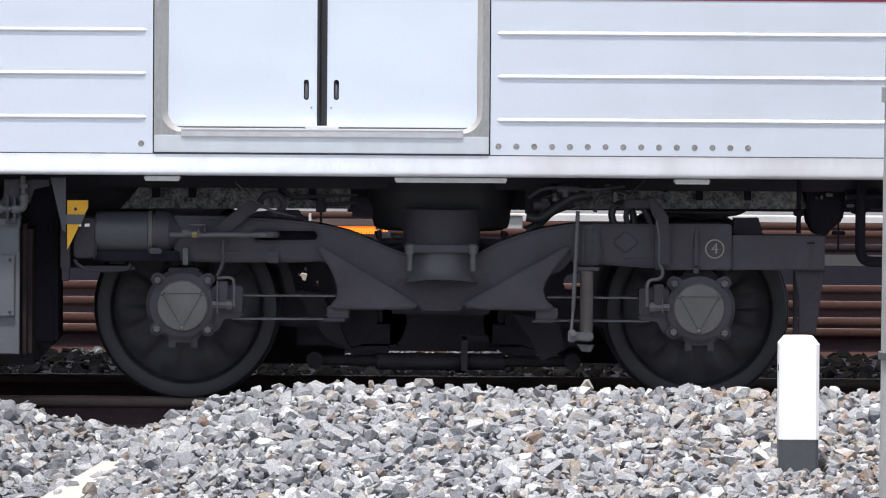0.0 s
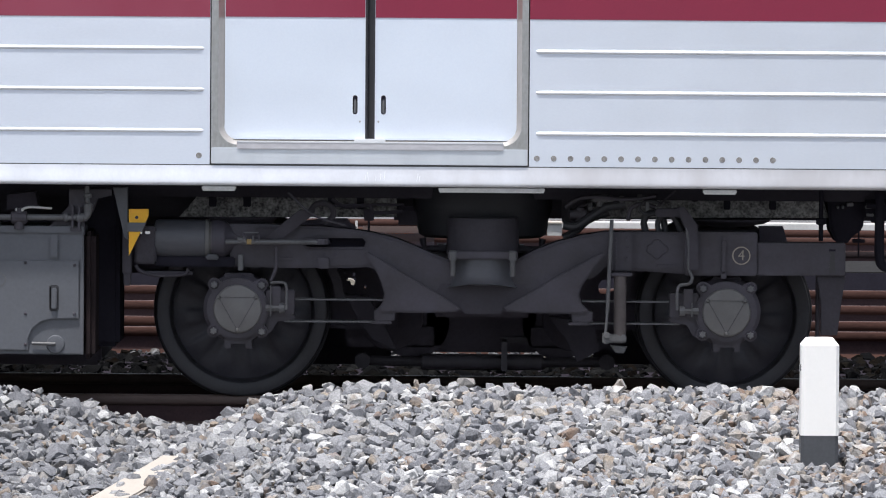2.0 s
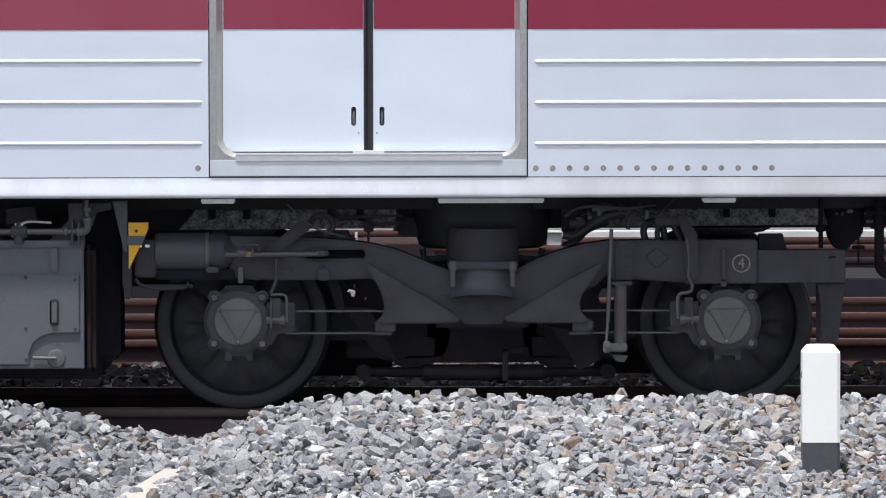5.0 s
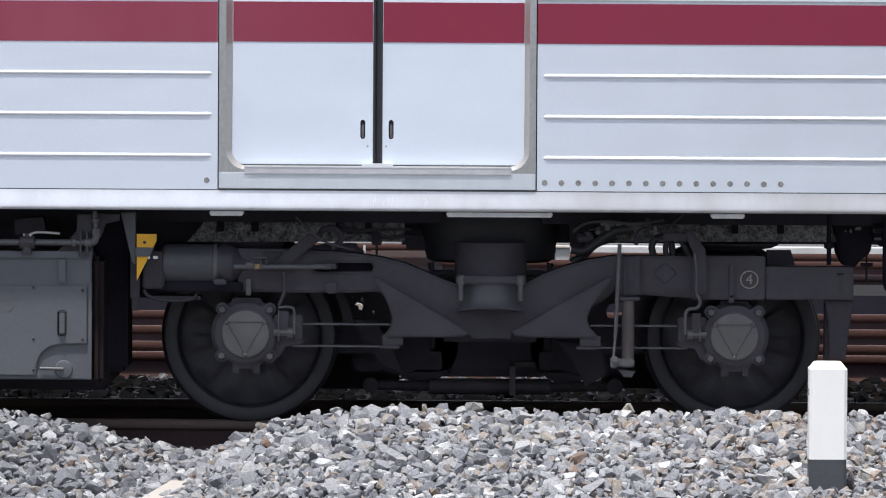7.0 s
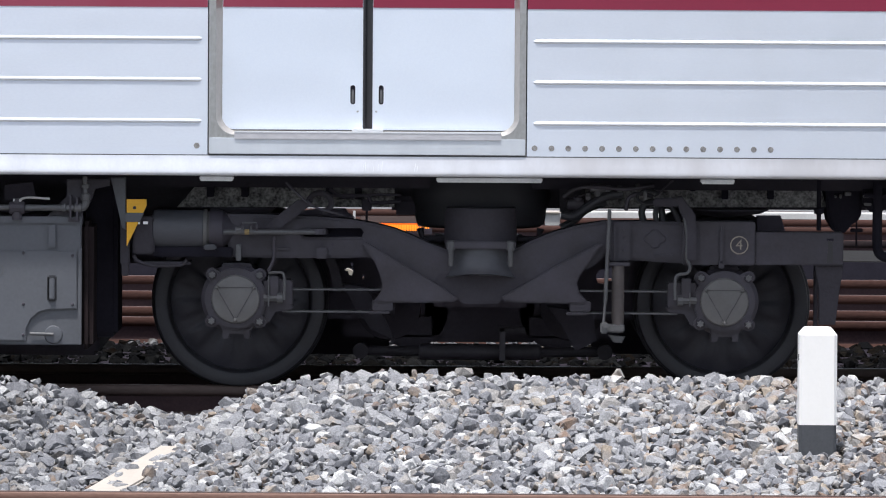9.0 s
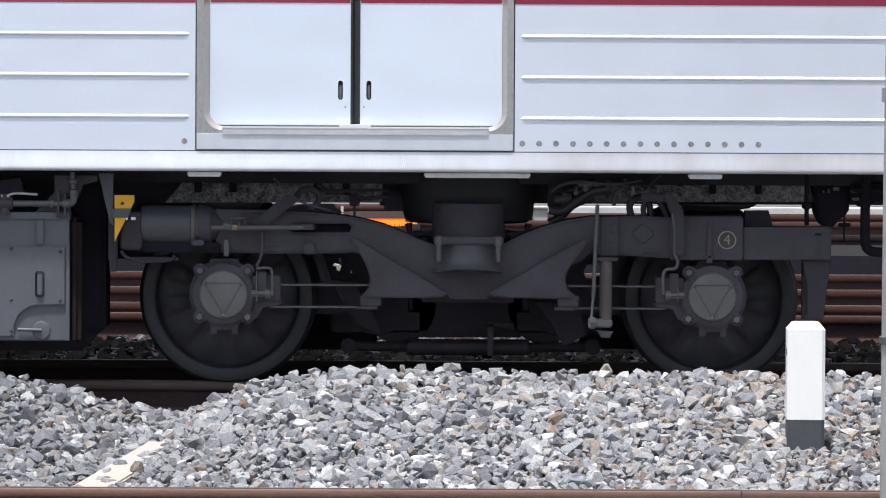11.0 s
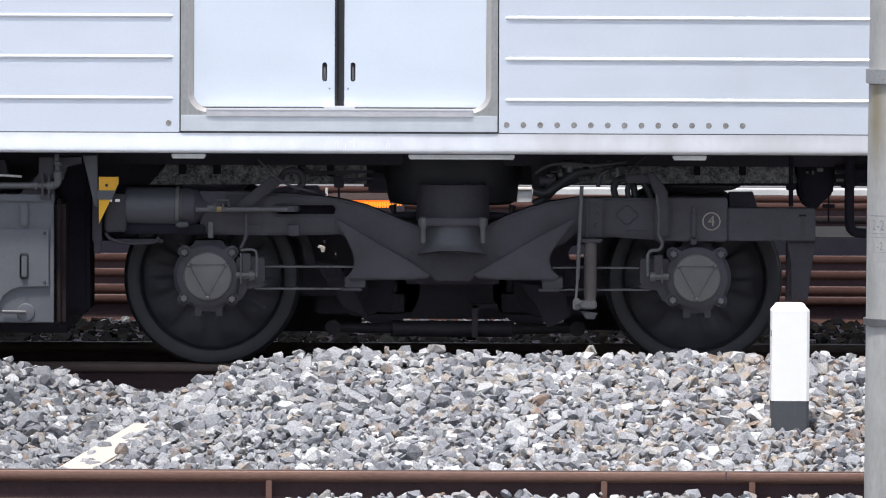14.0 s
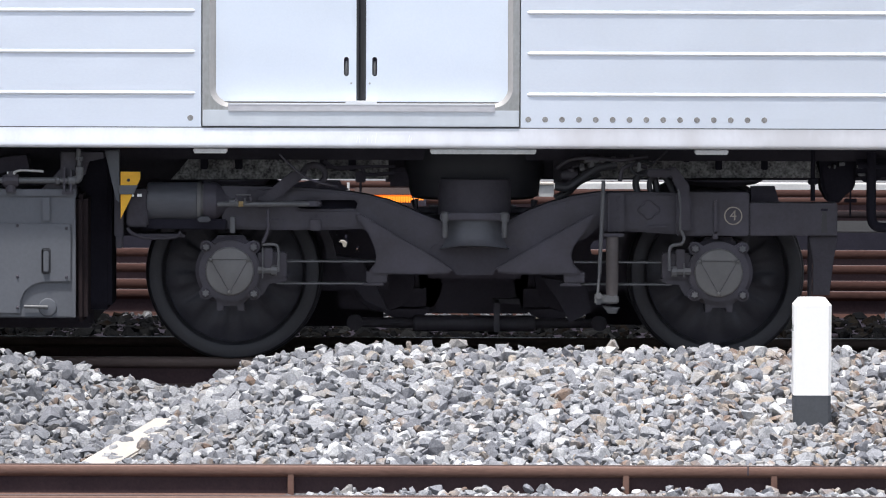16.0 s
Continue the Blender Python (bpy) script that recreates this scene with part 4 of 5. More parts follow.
part("hose_bracket", prism([(0.982, 0.851), (1.011, 0.856), (1.070, 0.778), (1.078, 0.708), (1.081, 0.579), (1.032, 0.579), (1.031, 0.739), (1.007, 0.780)], 0.18, 0.222, (), 0.005), BOGIE_DARK, bogie)
part("hose_bracket_top", box(0.890, 1.006, 0.2, 0.25, 0.809, 0.845, 0.006), BOGIE_DARK, bogie)
# axle boxes
LOBES = ((-0.101, 0.104), (0.103, 0.104), (-0.103, -0.094), (0.104, -0.096))


def housing_outline(base=0.133, lobe=0.029, steps=96):
    """Outline of a round casting with four lobes for its bolts."""
    out = []
    for i in range(steps):
        t = 2 * math.pi * i / steps
        r = base
        for dx, dz in LOBES:
            along, aside = dx * math.cos(t) + dz * math.sin(t), dz * math.cos(t) - dx * math.sin(t)
            if along > 0 and abs(aside) < lobe:
                r = max(r, along + math.sqrt(lobe ** 2 - aside ** 2))
        out.append((r * math.cos(t), r * math.sin(t)))
    return out


for x in WX:
    ab = part("axle_box", turned([(0.0, 0.124), (0.030, 0.130), (0.05, 0.15), (0.34, 0.15)], (x, 0.225, 0.400), "y", 40), BOGIE, bogie, "grey axle box")
    part("housing_face", prism([(x + p, 0.400 + q) for p, q in housing_outline()], 0.205, 0.26, (), 0.008), BOGIE, ab, "cast face with four bolt lobes", smooth=50)
    part("cap", turned([(-0.012, 0.092), (-0.010, 0.099), (-0.004, 0.1035), (0.006, 0.1045)], (x, 0.20, 0.400), "y", 48), CAP, ab, "pale grey round axle end cover")
    tri = []
    for dx, dz in ((-0.081, 0.051), (0.080, 0.051), (0.0, -0.090)):
        part("cap_bolt", turned([(-0.024, 0.004), (-0.018, 0.009), (-0.009, 0.010)], (x + dx, 0.20, 0.400 + dz), "y", 10), CAP, ab)
        tri.append((x + dx, 0.184, 0.400 + dz))
    part("lock_wire", joined(rod(tri[0], tri[1], 0.0011, 5), rod(tri[1], tri[2], 0.0011, 5), rod(tri[2], tri[0], 0.0011, 5)), BOGIE, ab)
    for dx, dz in LOBES:
        lug = part("lug", turned([(0.0, 0.016), (0.004, 0.0195), (0.02, 0.021)], (x + dx, 0.198, 0.400 + dz), "y", 20), BOGIE, ab)
        star = [(x + dx + r * math.cos(t), 0.400 + dz + r * math.sin(t)) for r, t in ((0.0165 if i % 2 else 0.0095, math.pi * i / 6) for i in range(12))]
        part("stud", prism(star, 0.184, 0.200), PIPE, lug, "notched bolt head")
    part("foot", prism([(x - 0.075, 0.302), (x + 0.095, 0.302), (x + 0.062, 0.262), (x + 0.062, 0.228), (x + 0.036, 0.228), (x + 0.034, 0.248), (x - 0.026, 0.248), (x - 0.028, 0.228), (x - 0.056, 0.228), (x - 0.056, 0.262)], 0.23, 0.36, (), 0.004), BOGIE, ab)
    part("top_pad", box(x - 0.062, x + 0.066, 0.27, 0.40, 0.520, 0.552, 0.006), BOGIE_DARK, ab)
    m = 1 if x < 0 else -1
    part("link_block", joined(box(x + m * 0.182 - 0.062, x + m * 0.182 + 0.062, 0.22, 0.34, 0.372, 0.482, 0.006), box(x + m * 0.165 - 0.02, x + m * 0.165 + 0.02, 0.2, 0.24, 0.41, 0.50, 0.004)), BOGIE, ab)
    part("link_nut", joined(turned([(-0.03, 0.016), (0.03, 0.016)], (x + m * 0.15, 0.21, 0.405), "x", 6), turned([(-0.012, 0.023), (0.012, 0.023)], (x + m * 0.19, 0.21, 0.405), "x", 10)), PIPE, ab)
    part("link_foot", prism([(x + m * 0.10, 0.40), (x + m * 0.25, 0.37), (x + m * 0.235, 0.352), (x + m * 0.17, 0.345), (x + m * 0.145, 0.30), (x + m * 0.10, 0.28)], 0.24, 0.30, (), 0.003), BOGIE, ab)
    x1 = -0.27 if x < 0 else 0.58
    for z in (0.441, 0.346):
        part("link_leaf", box(min(x + m * 0.2, x1), max(x + m * 0.2, x1), 0.25, 0.33, z - 0.0035, z + 0.0035, 0.001), PIPE, bogie, "thin steel axle link leaf")
    part("link_seat", joined(box(x1 - 0.045, x1 + 0.045, 0.23, 0.36, 0.352, 0.40, 0.004), box(x1 - 0.06, x1 + 0.03, 0.225, 0.36, 0.338, 0.352, 0.003)), BOGIE, bogie)
# sand and air pipes by the boxes
part("air_pipe", tube(curve_path([(-0.738, 0.668), (-0.738, 0.640), (-0.737, 0.588), (-0.746, 0.554), (-0.761, 0.523)], 0.19), 0.007), BOGIE, bogie)
part("air_pipe", tube(curve_path([(-0.761, 0.515), (-0.710, 0.516), (-0.693, 0.496), (-0.692, 0.399)], 0.19, 5), 0.006), PIPE, bogie)
part("air_pipe", tube(curve_path([(1.023, 0.781), (1.036, 0.672), (1.034, 0.594), (1.049, 0.551), (1.037, 0.524), (0.998, 0.516), (0.986, 0.487), (0.987, 0.409)], 0.19), 0.007), PIPE, bogie)
part("gauge_strip", box(-0.760 - 0.003, -0.760 + 0.003, 0.19, 0.2, 0.370, 0.503, 0.001), PIPE, bogie)
part("gauge_strip", box(1.050 - 0.003, 1.050 + 0.003, 0.19, 0.2, 0.381, 0.441, 0.001), PIPE, bogie)
# lower rigging
A0, B0 = (-0.116, 0.175), (0.424, 0.104)
part("traction_tube", turned([(A0[0], 0.03), (A0[0] + 0.01, (A0[1] - B0[1]) / 2), (B0[0] - 0.01, (A0[1] - B0[1]) / 2), (B0[0], 0.03)], (0, 0.9, (A0[1] + B0[1]) / 2), "x", 24), BOGIE, bogie)
z = (A0[1] + B0[1]) / 2
A1, B1 = (-0.372, 0.144), (0.702, 0.143)
part("traction_rod", rod((A1[0], 0.9, A1[1]), (A0[0], 0.9, z), 0.022), BOGIE_DARK, bogie)
part("traction_rod", rod((B0[0], 0.9, z), (B1[0], 0.9, B1[1]), 0.022), BOGIE_DARK, bogie)
for p in (A1, B1):
    part("rod_eye", turned([(-0.05, 0.012), (-0.045, 0.034), (0.045, 0.034), (0.05, 0.012)], (p[0], 0.9, p[1]), "y", 24), BOGIE_DARK, bogie)
P = (0.251, 0.242)
part("rig_hanger", box(P[0] - 0.013, P[0] + 0.013, 0.80, 0.86, 0.106, P[1] + 0.01, 0.003), BOGIE, bogie)
part("rig_arm", box(P[0] - 0.02, P[0] + 0.10, 0.80, 0.86, P[1] - 0.01, P[1] + 0.012, 0.003), BOGIE_DARK, bogie)
for x in (-0.25, 0.56):
    mot = part("traction_motor", turned([(0.92, 0.08), (0.94, 0.14), (0.98, 0.150), (1.94, 0.150), (2.0, 0.08)], (x, 0, 0.33), "y", 32), BLACK, bogie, "black traction motor")
    part("motor_foot", box(x - 0.2, x + 0.2, 0.94, 1.9, 0.20, 0.30, 0.01), BLACK, mot)
# added dark screens, cut so that daylight comes through as small spots
WINDOW = [(0.659, 0.483), (0.674, 0.508), (0.741, 0.520), (0.736, 0.461), (0.701, 0.456), (0.696, 0.446), (0.666, 0.448)]
(xa, za), (xb, zb) = (0.535, 0.624), (0.957, 0.290)
part("black_screen", prism([(xa, zb), (xb, zb), (xb, za), (xa, za)], 0.80, 0.84, [WINDOW]), BLACK, bogie, "added black screen with an opening")
SLITS = [[(-0.458, 0.550), (-0.446, 0.550), (-0.448, 0.527), (-0.455, 0.530)], [(-0.416, 0.547), (-0.403, 0.547), (-0.406, 0.515), (-0.416, 0.518)],
         [(-0.443, 0.510), (-0.401, 0.510), (-0.406, 0.493), (-0.411, 0.476), (-0.423, 0.478), (-0.428, 0.495), (-0.443, 0.498)], [(-0.364, 0.481), (-0.356, 0.481), (-0.356, 0.458), (-0.364, 0.458)]]
(xa, za), (xb, zb) = (-0.666, 0.621), (-0.220, 0.288)
part("black_screen", prism([(xa, zb), (xb, zb), (xb, za), (xa, za)], 0.80, 0.84, SLITS), BLACK, bogie, "added black screen with small openings")
part("brake_beam", box(-0.22, 0.60, 1.55, 1.65, 0.30, 0.52, 0.01), BLACK, bogie)
part("centre_pivot", box(CXB - 0.27, CXB + 0.27, 0.95, 1.85, 0.178, 0.40, 0.03), BLACK, bogie)
part("cross_beam", box(CXB - 0.22, CXB + 0.22, 0.42, 2.4, 0.36, 0.60, 0.02), BLACK, bogie)
part("gear_case", turned([(0.95, 0.16), (1.25, 0.16)], (CXB - 0.30, 0, 0.31), "y", 24), BLACK, bogie)
part("gear_case", turned([(0.95, 0.16), (1.25, 0.16)], (CXB + 0.34, 0, 0.31), "y", 24), BLACK, bogie)
part("brake_hanger", prism([(-0.454, 0.449), (-0.345, 0.437), (-0.266, 0.302), (-0.221, 0.204), (-0.325, 0.252), (-0.394, 0.350)], 0.62, 0.70, (), 0.004), UNDERFLOOR, bogie)
part("brake_hanger", prism([(0.442, 0.356), (0.640, 0.332), (0.665, 0.209), (0.567, 0.159), (0.517, 0.257)], 0.62, 0.70, (), 0.004), UNDERFLOOR, bogie)
# added dark bars that hide the bright ground beyond
for (xa, za), (xb, zb) in (((-0.837, 0.208), (-0.258, 0.043)), ((0.672, 0.219), (1.064, 0.053))):
    part("far_screen_bar", box(xa, xb, 2.32, 2.38, zb, za, 0.006), BLACK, bogie)
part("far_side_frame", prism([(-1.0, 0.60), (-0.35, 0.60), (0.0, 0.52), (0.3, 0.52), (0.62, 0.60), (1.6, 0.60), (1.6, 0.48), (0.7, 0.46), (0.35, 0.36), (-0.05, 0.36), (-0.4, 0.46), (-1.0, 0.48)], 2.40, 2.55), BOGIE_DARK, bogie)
for x in WX:
    part("brake_shoe", prism([(x + 0.42 * math.cos(t), R_TYRE + 0.42 * math.sin(t)) for s, t in ((1, a) for a in (0.1, 0.3, 0.5, 0.7))] + [(x + 0.46 * math.cos(t), R_TYRE + 0.46 * math.sin(t)) for t in (0.7, 0.5, 0.3, 0.1)], 0.60, 0.68) if x < 0 else
         prism([(x + 0.42 * math.cos(t), R_TYRE + 0.42 * math.sin(t)) for t in (2.44, 2.64, 2.84, 3.04)] + [(x + 0.46 * math.cos(t), R_TYRE + 0.46 * math.sin(t)) for t in (3.04, 2.84, 2.64, 2.44)], 0.60, 0.68), BOGIE_DARK, bogie)

part("beam_boss", box(-0.559, -0.510, 0.235, 0.27, 0.574, 0.623, 0.004), BOGIE, bogie)
part("beam_step", box(-0.829, -0.744, 0.23, 0.27, 0.697, 0.748, 0.004), BOGIE_DARK, bogie)
for s_, p in ((-1, (-0.875, 0.710)), (1, (-0.812, 0.711))):
    part("rod_guide", turned([(-0.004, 0.018), (0.004, 0.018)], (p[0], 0.19, p[1]), "x", 14), BOGIE, bogie)
part("slack_bolt", rod((-0.875, 0.18, 0.730), (-0.812, 0.18, 0.730), 0.003), PIPE, bogie)
# ---- equipment hung under the car ----
coated = part("coated_beam", joined(prism([(-1.169, 0.781), (-1.093, 0.870), (-0.224, 0.875), (-0.224, 0.787)], 0.55, 0.62, (), 0.003)), ROUGH_COAT, car, "rough grey sprayed underframe beam")
coated2 = part("coated_beam", prism([(0.500, 0.870), (1.629, 0.877), (1.654, 0.798), (0.500, 0.791)], 0.55, 0.62, (), 0.003), ROUGH_COAT, car, "rough grey sprayed underframe beam")
for px in ((-1.023, 0.852), (-0.873, 0.853), (-0.506, 0.846), (-0.381, 0.846)):
    part("hanger_lug", box(px[0] - 0.016, px[0] + 0.016, 0.50, 0.56, px[1] - 0.024, px[1] + 0.045, 0.003), BLACK_AND_SHADE, coated)
for px in ((1.210, 0.856), (1.408, 0.857), (1.070, 0.890)):
    part("hanger_lug", box(px[0] - 0.014, px[0] + 0.014, 0.50, 0.56, px[1] - 0.024, px[1] + 0.045, 0.003), BLACK_AND_SHADE, coated2)
A0, B0 = (-0.493, 0.833), (-0.199, 0.835)
part("cable_run", joined(tube(curve_path([(-0.505, 0.867), (-0.444, 0.833), (-0.346, 0.839), (-0.316, 0.809), (-0.199, 0.815)], 0.47), 0.008),
                         tube(curve_path([(-0.498, 0.838), (-0.346, 0.843), (-0.194, 0.844)], 0.47), 0.006)), BLACK, car)
part("thin_cable", tube(curve_path([(-0.687, 0.905), (-0.633, 0.852), (-0.572, 0.804), (-0.499, 0.780), (-0.439, 0.766)], 0.16), 0.0045), BOGIE, car)
A0, B0 = (-0.366, 0.822), (-0.322, 0.773)
part("drain_cock", joined(box(A0[0], B0[0], 0.48, 0.52, B0[1], A0[1], 0.004), rod((A0[0] + 0.022, 0.5, B0[1]), (A0[0] + 0.022, 0.5, B0[1] - 0.06), 0.005)), BLACK, car)
A0, B0 = (-0.237, 0.832), (-0.113, 0.751)
part("valve_block", box(A0[0], B0[0], 0.6, 0.75, B0[1], A0[1], 0.02), BLACK, car)
part("end_hose", joined(tube(curve_path([(0.496, 0.766), (0.552, 0.762), (0.618, 0.806), (0.683, 0.845), (0.763, 0.860)], 0.34), 0.019)), RUBBER, car, "black air hose")
part("end_hose", tube(curve_path([(0.497, 0.708), (0.557, 0.742), (0.606, 0.786), (0.693, 0.821)], 0.4), 0.016), RUBBER, car, "black air hose")
part("air_hose", tube(curve_path([(0.854, 0.734), (0.844, 0.783), (0.864, 0.817), (0.903, 0.822), (0.927, 0.793), (0.937, 0.735)], 0.32), 0.015), RUBBER, car, "black air hose")
part("air_hose", tube(curve_path([(0.908, 0.735), (0.903, 0.783), (0.927, 0.818), (0.971, 0.803), (1.005, 0.740)], 0.30), 0.012), RUBBER, car, "black air hose")
part("pipe_run", joined(tube(curve_path([(0.503, 0.844), (0.556, 0.879), (0.629, 0.889), (0.776, 0.880), (0.897, 0.895)], 0.32), 0.009),
                        tube(curve_path([(0.776, 0.787), (0.788, 0.841), (0.837, 0.861), (0.893, 0.847)], 0.32), 0.009),
                        tube(curve_path([(0.898, 0.847), (0.941, 0.886), (0.980, 0.920)], 0.32), 0.004)), BOGIE, car)
part("stop_valve", joined(turned([(-0.045, 0.012), (-0.040, 0.024), (0.030, 0.026), (0.036, 0.014)], (0.565, 0.38, 0.812), "x", 16),
                          turned([(0.775, 0.014), (0.780, 0.022), (0.840, 0.022), (0.850, 0.010)], (0.572, 0.38, 0), "z", 14),
                          rod((0.572, 0.37, 0.846), (0.622, 0.36, 0.862), 0.005)), BOGIE, car, "grey stop valve with lever")
part("tee_fitting", joined(turned([(-0.034, 0.013), (-0.030, 0.018), (0.030, 0.018), (0.034, 0.013)], (0.655, 0.34, 0.884), "x", 12),
                           turned([(0.846, 0.011), (0.850, 0.016), (0.884, 0.014)], (0.655, 0.34, 0), "z", 12)), PIPE, car, "pipe tee")
for x, z in ((0.700, 0.882), (0.748, 0.880), (0.612, 0.846), (0.826, 0.888)):
    part("union_nut", turned([(-0.010, 0.012), (-0.008, 0.0165), (0.008, 0.0165), (0.010, 0.012)], (x, 0.33, z), "x", 6), PIPE, car, "grey pipe union")
part("cable_loop", tube([(0.872 + 0.048 * math.cos(t), 0.30, 0.846 + 0.030 * math.sin(t)) for t in (0.4 + 0.45 * k for k in range(12))], 0.006, 8), RUBBER, car, "looped black cable")
P = (0.858, 0.856)
part("pipe_clip", box(P[0] - 0.008, P[0] + 0.008, 0.28, 0.32, P[1] - 0.022, P[1] + 0.015, 0.002), PIPE, car)
part("wheel_cover", turned([(0.0, 0.02), (0.02, 0.16), (0.035, 0.19), (0.04, 0.19)], (1.216, 0.62, 0.750 - 0.002), "z", 32), BLACK, car)
part("wheel_cover", turned([(0.0, 0.02), (0.02, 0.13), (0.045, 0.155), (0.05, 0.155)], (-0.896, 0.62, 0.728 + 0.005), "z", 32), BLACK, car)
A0, B0 = (-0.572, 0.779), (-0.429, 0.728)
part("junction_case", box(A0[0], B0[0], 0.5, 0.62, B0[1], A0[1], 0.006), BLACK, car)
part("wheel_guard", prism([(1.350, 0.759), (1.453, 0.760), (1.473, 0.691), (1.351, 0.690)], 0.5, 0.6), BLACK, car)
part("valve_box", box(0.494, 0.603, 0.5, 0.6, 0.766, 0.889, 0.006), BOGIE_DARK, car)

cab = thing("equipment_box", "grey painted equipment box with hatch hung under the car", "equipment box")
A0, B0 = (-1.561, 0.751), (-1.559, 0.203)
body = part("body", box(-3.2, A0[0], 0.12, 0.75, B0[1], A0[1] - 0.005, 0.005), BOXGREY, cab)
A1, B1 = (-1.580, 0.606), (-1.578, 0.203)
H0 = (-1.796, 0.221)
door_pts = [(-3.1, H0[1]), (H0[0], H0[1])]
door_pts += [(-1.796, 0.270), (-1.777, 0.314), (-1.743, 0.343), (-1.704, 0.355), (-1.579, 0.359), (A1[0], A1[1]), (-3.1, A1[1])]
hatch = part("hatch", prism(door_pts, 0.106, 0.125, (), 0.003), BOXGREY, cab, "grey hatch cover with cut corner")
P = (-1.685, 0.446)
part("latch_plate", box(P[0] - 0.020, P[0] + 0.020, 0.098, 0.11, P[1] - 0.056, P[1] + 0.056, 0.006), RUBBER, hatch, "black latch plate")
part("latch_lever", box(P[0] - 0.011, P[0] + 0.011, 0.088, 0.10, P[1] - 0.046, P[1] + 0.044, 0.004), BOXGREY, hatch)
for p in ((-1.598, 0.587), (-1.598, 0.378), (-1.808, 0.379), (-1.809, 0.597), (-1.808, 0.246)):
    part("screw", turned([(-0.006, 0.004), (0.0, 0.007)], (p[0], 0.106, p[1]), "y", 8), BOGIE, hatch)
P = (-1.922, 0.523)
part("painted_ring", prism([(P[0] + 0.030 * math.cos(t), P[1] + 0.030 * math.sin(t)) for t in (2 * math.pi * i / 28 for i in range(28))], 0.1045, 0.107,
                           [[(P[0] + 0.026 * math.cos(t), P[1] + 0.026 * math.sin(t)) for t in (2 * math.pi * i / 28 for i in range(28))]]), PIPE, hatch, "faded painted ring")
P = (-1.679, 0.247)
part("drain_boss", turned([(-0.010, 0.026), (-0.008, 0.036), (0.0, 0.040)], (P[0], 0.12, P[1]), "y", 24), BOXGREY, cab)
part("drain_handle", rod((P[0] - 0.10, 0.105, P[1] + 0.004), (P[0], 0.105, P[1] + 0.002), 0.007), PIPE, cab)
part("rim", box(A0[0] - 0.014, A0[0] + 0.002, 0.112, 0.14, B0[1], A0[1] - 0.13, 0.003), BOXGREY, cab)
part("return_flange", box(A0[0] - 0.01, A0[0] + 0.05, 0.15, 0.60, B0[1] - 0.02, A0[1] - 0.02, 0.022), BROWN_EDGE, cab, "dark brownish side edge")
A2, B2 = (-1.889, 0.754), (-1.550, 0.723)
part("top_rail", box(-3.2, B2[0] - 0.01, 0.11, 0.2, B2[1], A2[1], 0.003), BOXGREY, cab)
P = (-1.686, 0.670)
part("stiffener", box(P[0] - 0.016, P[0] + 0.016, 0.10, 0.125, P[1] - 0.05, P[1] + 0.05, 0.003), BOXGREY, cab)

piping = thing("pipework", "grey painted air pipes with valve above the equipment box", "pipe")
Pz = (-1.744, 0.792)
part("pipe", rod((-3.2, 0.10, Pz[1]), (-1.546, 0.10, Pz[1]), 0.013), PIPE, piping)
part("riser", tube(curve_path([(-1.546, 0.790), (-1.541, 0.824), (-1.546, 0.902), (-1.546, 0.926)], 0.10), 0.010), PIPE, piping)
part("elbow", joined(turned([(-0.030, 0.015), (-0.026, 0.0195), (0.0, 0.0195), (0.004, 0.014)], (-1.562, 0.10, Pz[1]), "x", 14),
                     turned([(0.822, 0.014), (0.826, 0.019), (0.850, 0.019), (0.854, 0.014)], (-1.542, 0.10, 0), "z", 14),
                     tube(curve_path([(-1.566, 0.793), (-1.549, 0.798), (-1.542, 0.812), (-1.542, 0.826)], 0.10), 0.0165)), PIPE, piping, "threaded pipe elbow")
part("union", turned([(0.876, 0.012), (0.879, 0.017), (0.893, 0.017), (0.896, 0.012)], (-1.543, 0.10, 0), "z", 8), PIPE, piping)
part("union", turned([(-1.645, 0.013), (-1.642, 0.018), (-1.628, 0.018), (-1.625, 0.013)], (0, 0.10, Pz[1]), "x", 8), PIPE, piping)
P = (-1.836, 0.791)
valve = part("valve", joined(turned([(-0.035, 0.02), (-0.03, 0.027), (0.03, 0.027), (0.035, 0.02)], (P[0], 0.10, P[1]), "x", 12), turned([(P[1] - 0.05, 0.022), (P[1] + 0.04, 0.018)], (P[0], 0.10, 0), "z", 12)), BOGIE, piping)
part("lever", joined(box(P[0] - 0.015, P[0] + 0.02, 0.085, 0.1, P[1] + 0.026, P[1] + 0.040, 0.002), tube(curve_path([(-1.831, 0.820), (-1.793, 0.835), (-1.696, 0.831)], 0.09), 0.0055)), BRIGHT, valve, "bare metal valve lever")
part("clip", joined(box(-1.612, -1.602, 0.086, 0.135, 0.745, 0.845, 0.002), box(-1.584, -1.574, 0.086, 0.135, 0.735, 0.838, 0.002), box(-1.618, -1.568, 0.10, 0.14, 0.732, 0.748, 0.002)), BOGIE, piping)
part("bracket", prism([(-1.625, 0.912), (-1.558, 0.913), (-1.557, 0.719), (-1.620, 0.718), (-1.620, 0.755), (-1.707, 0.754), (-1.625, 0.840)], 0.13, 0.2, (), 0.004), BOGIE, piping)
part("pipe_bracket", prism([(-1.605, 0.910), (-1.445, 0.911), (-1.445, 0.884), (-1.508, 0.869), (-1.527, 0.811), (-1.580, 0.811)], 0.2, 0.3, (), 0.004), BOGIE, piping)
part("junction", prism([(-1.902, 0.881), (-1.781, 0.894), (-1.768, 0.833), (-1.902, 0.815)], 0.3, 0.5), BLACK, piping)

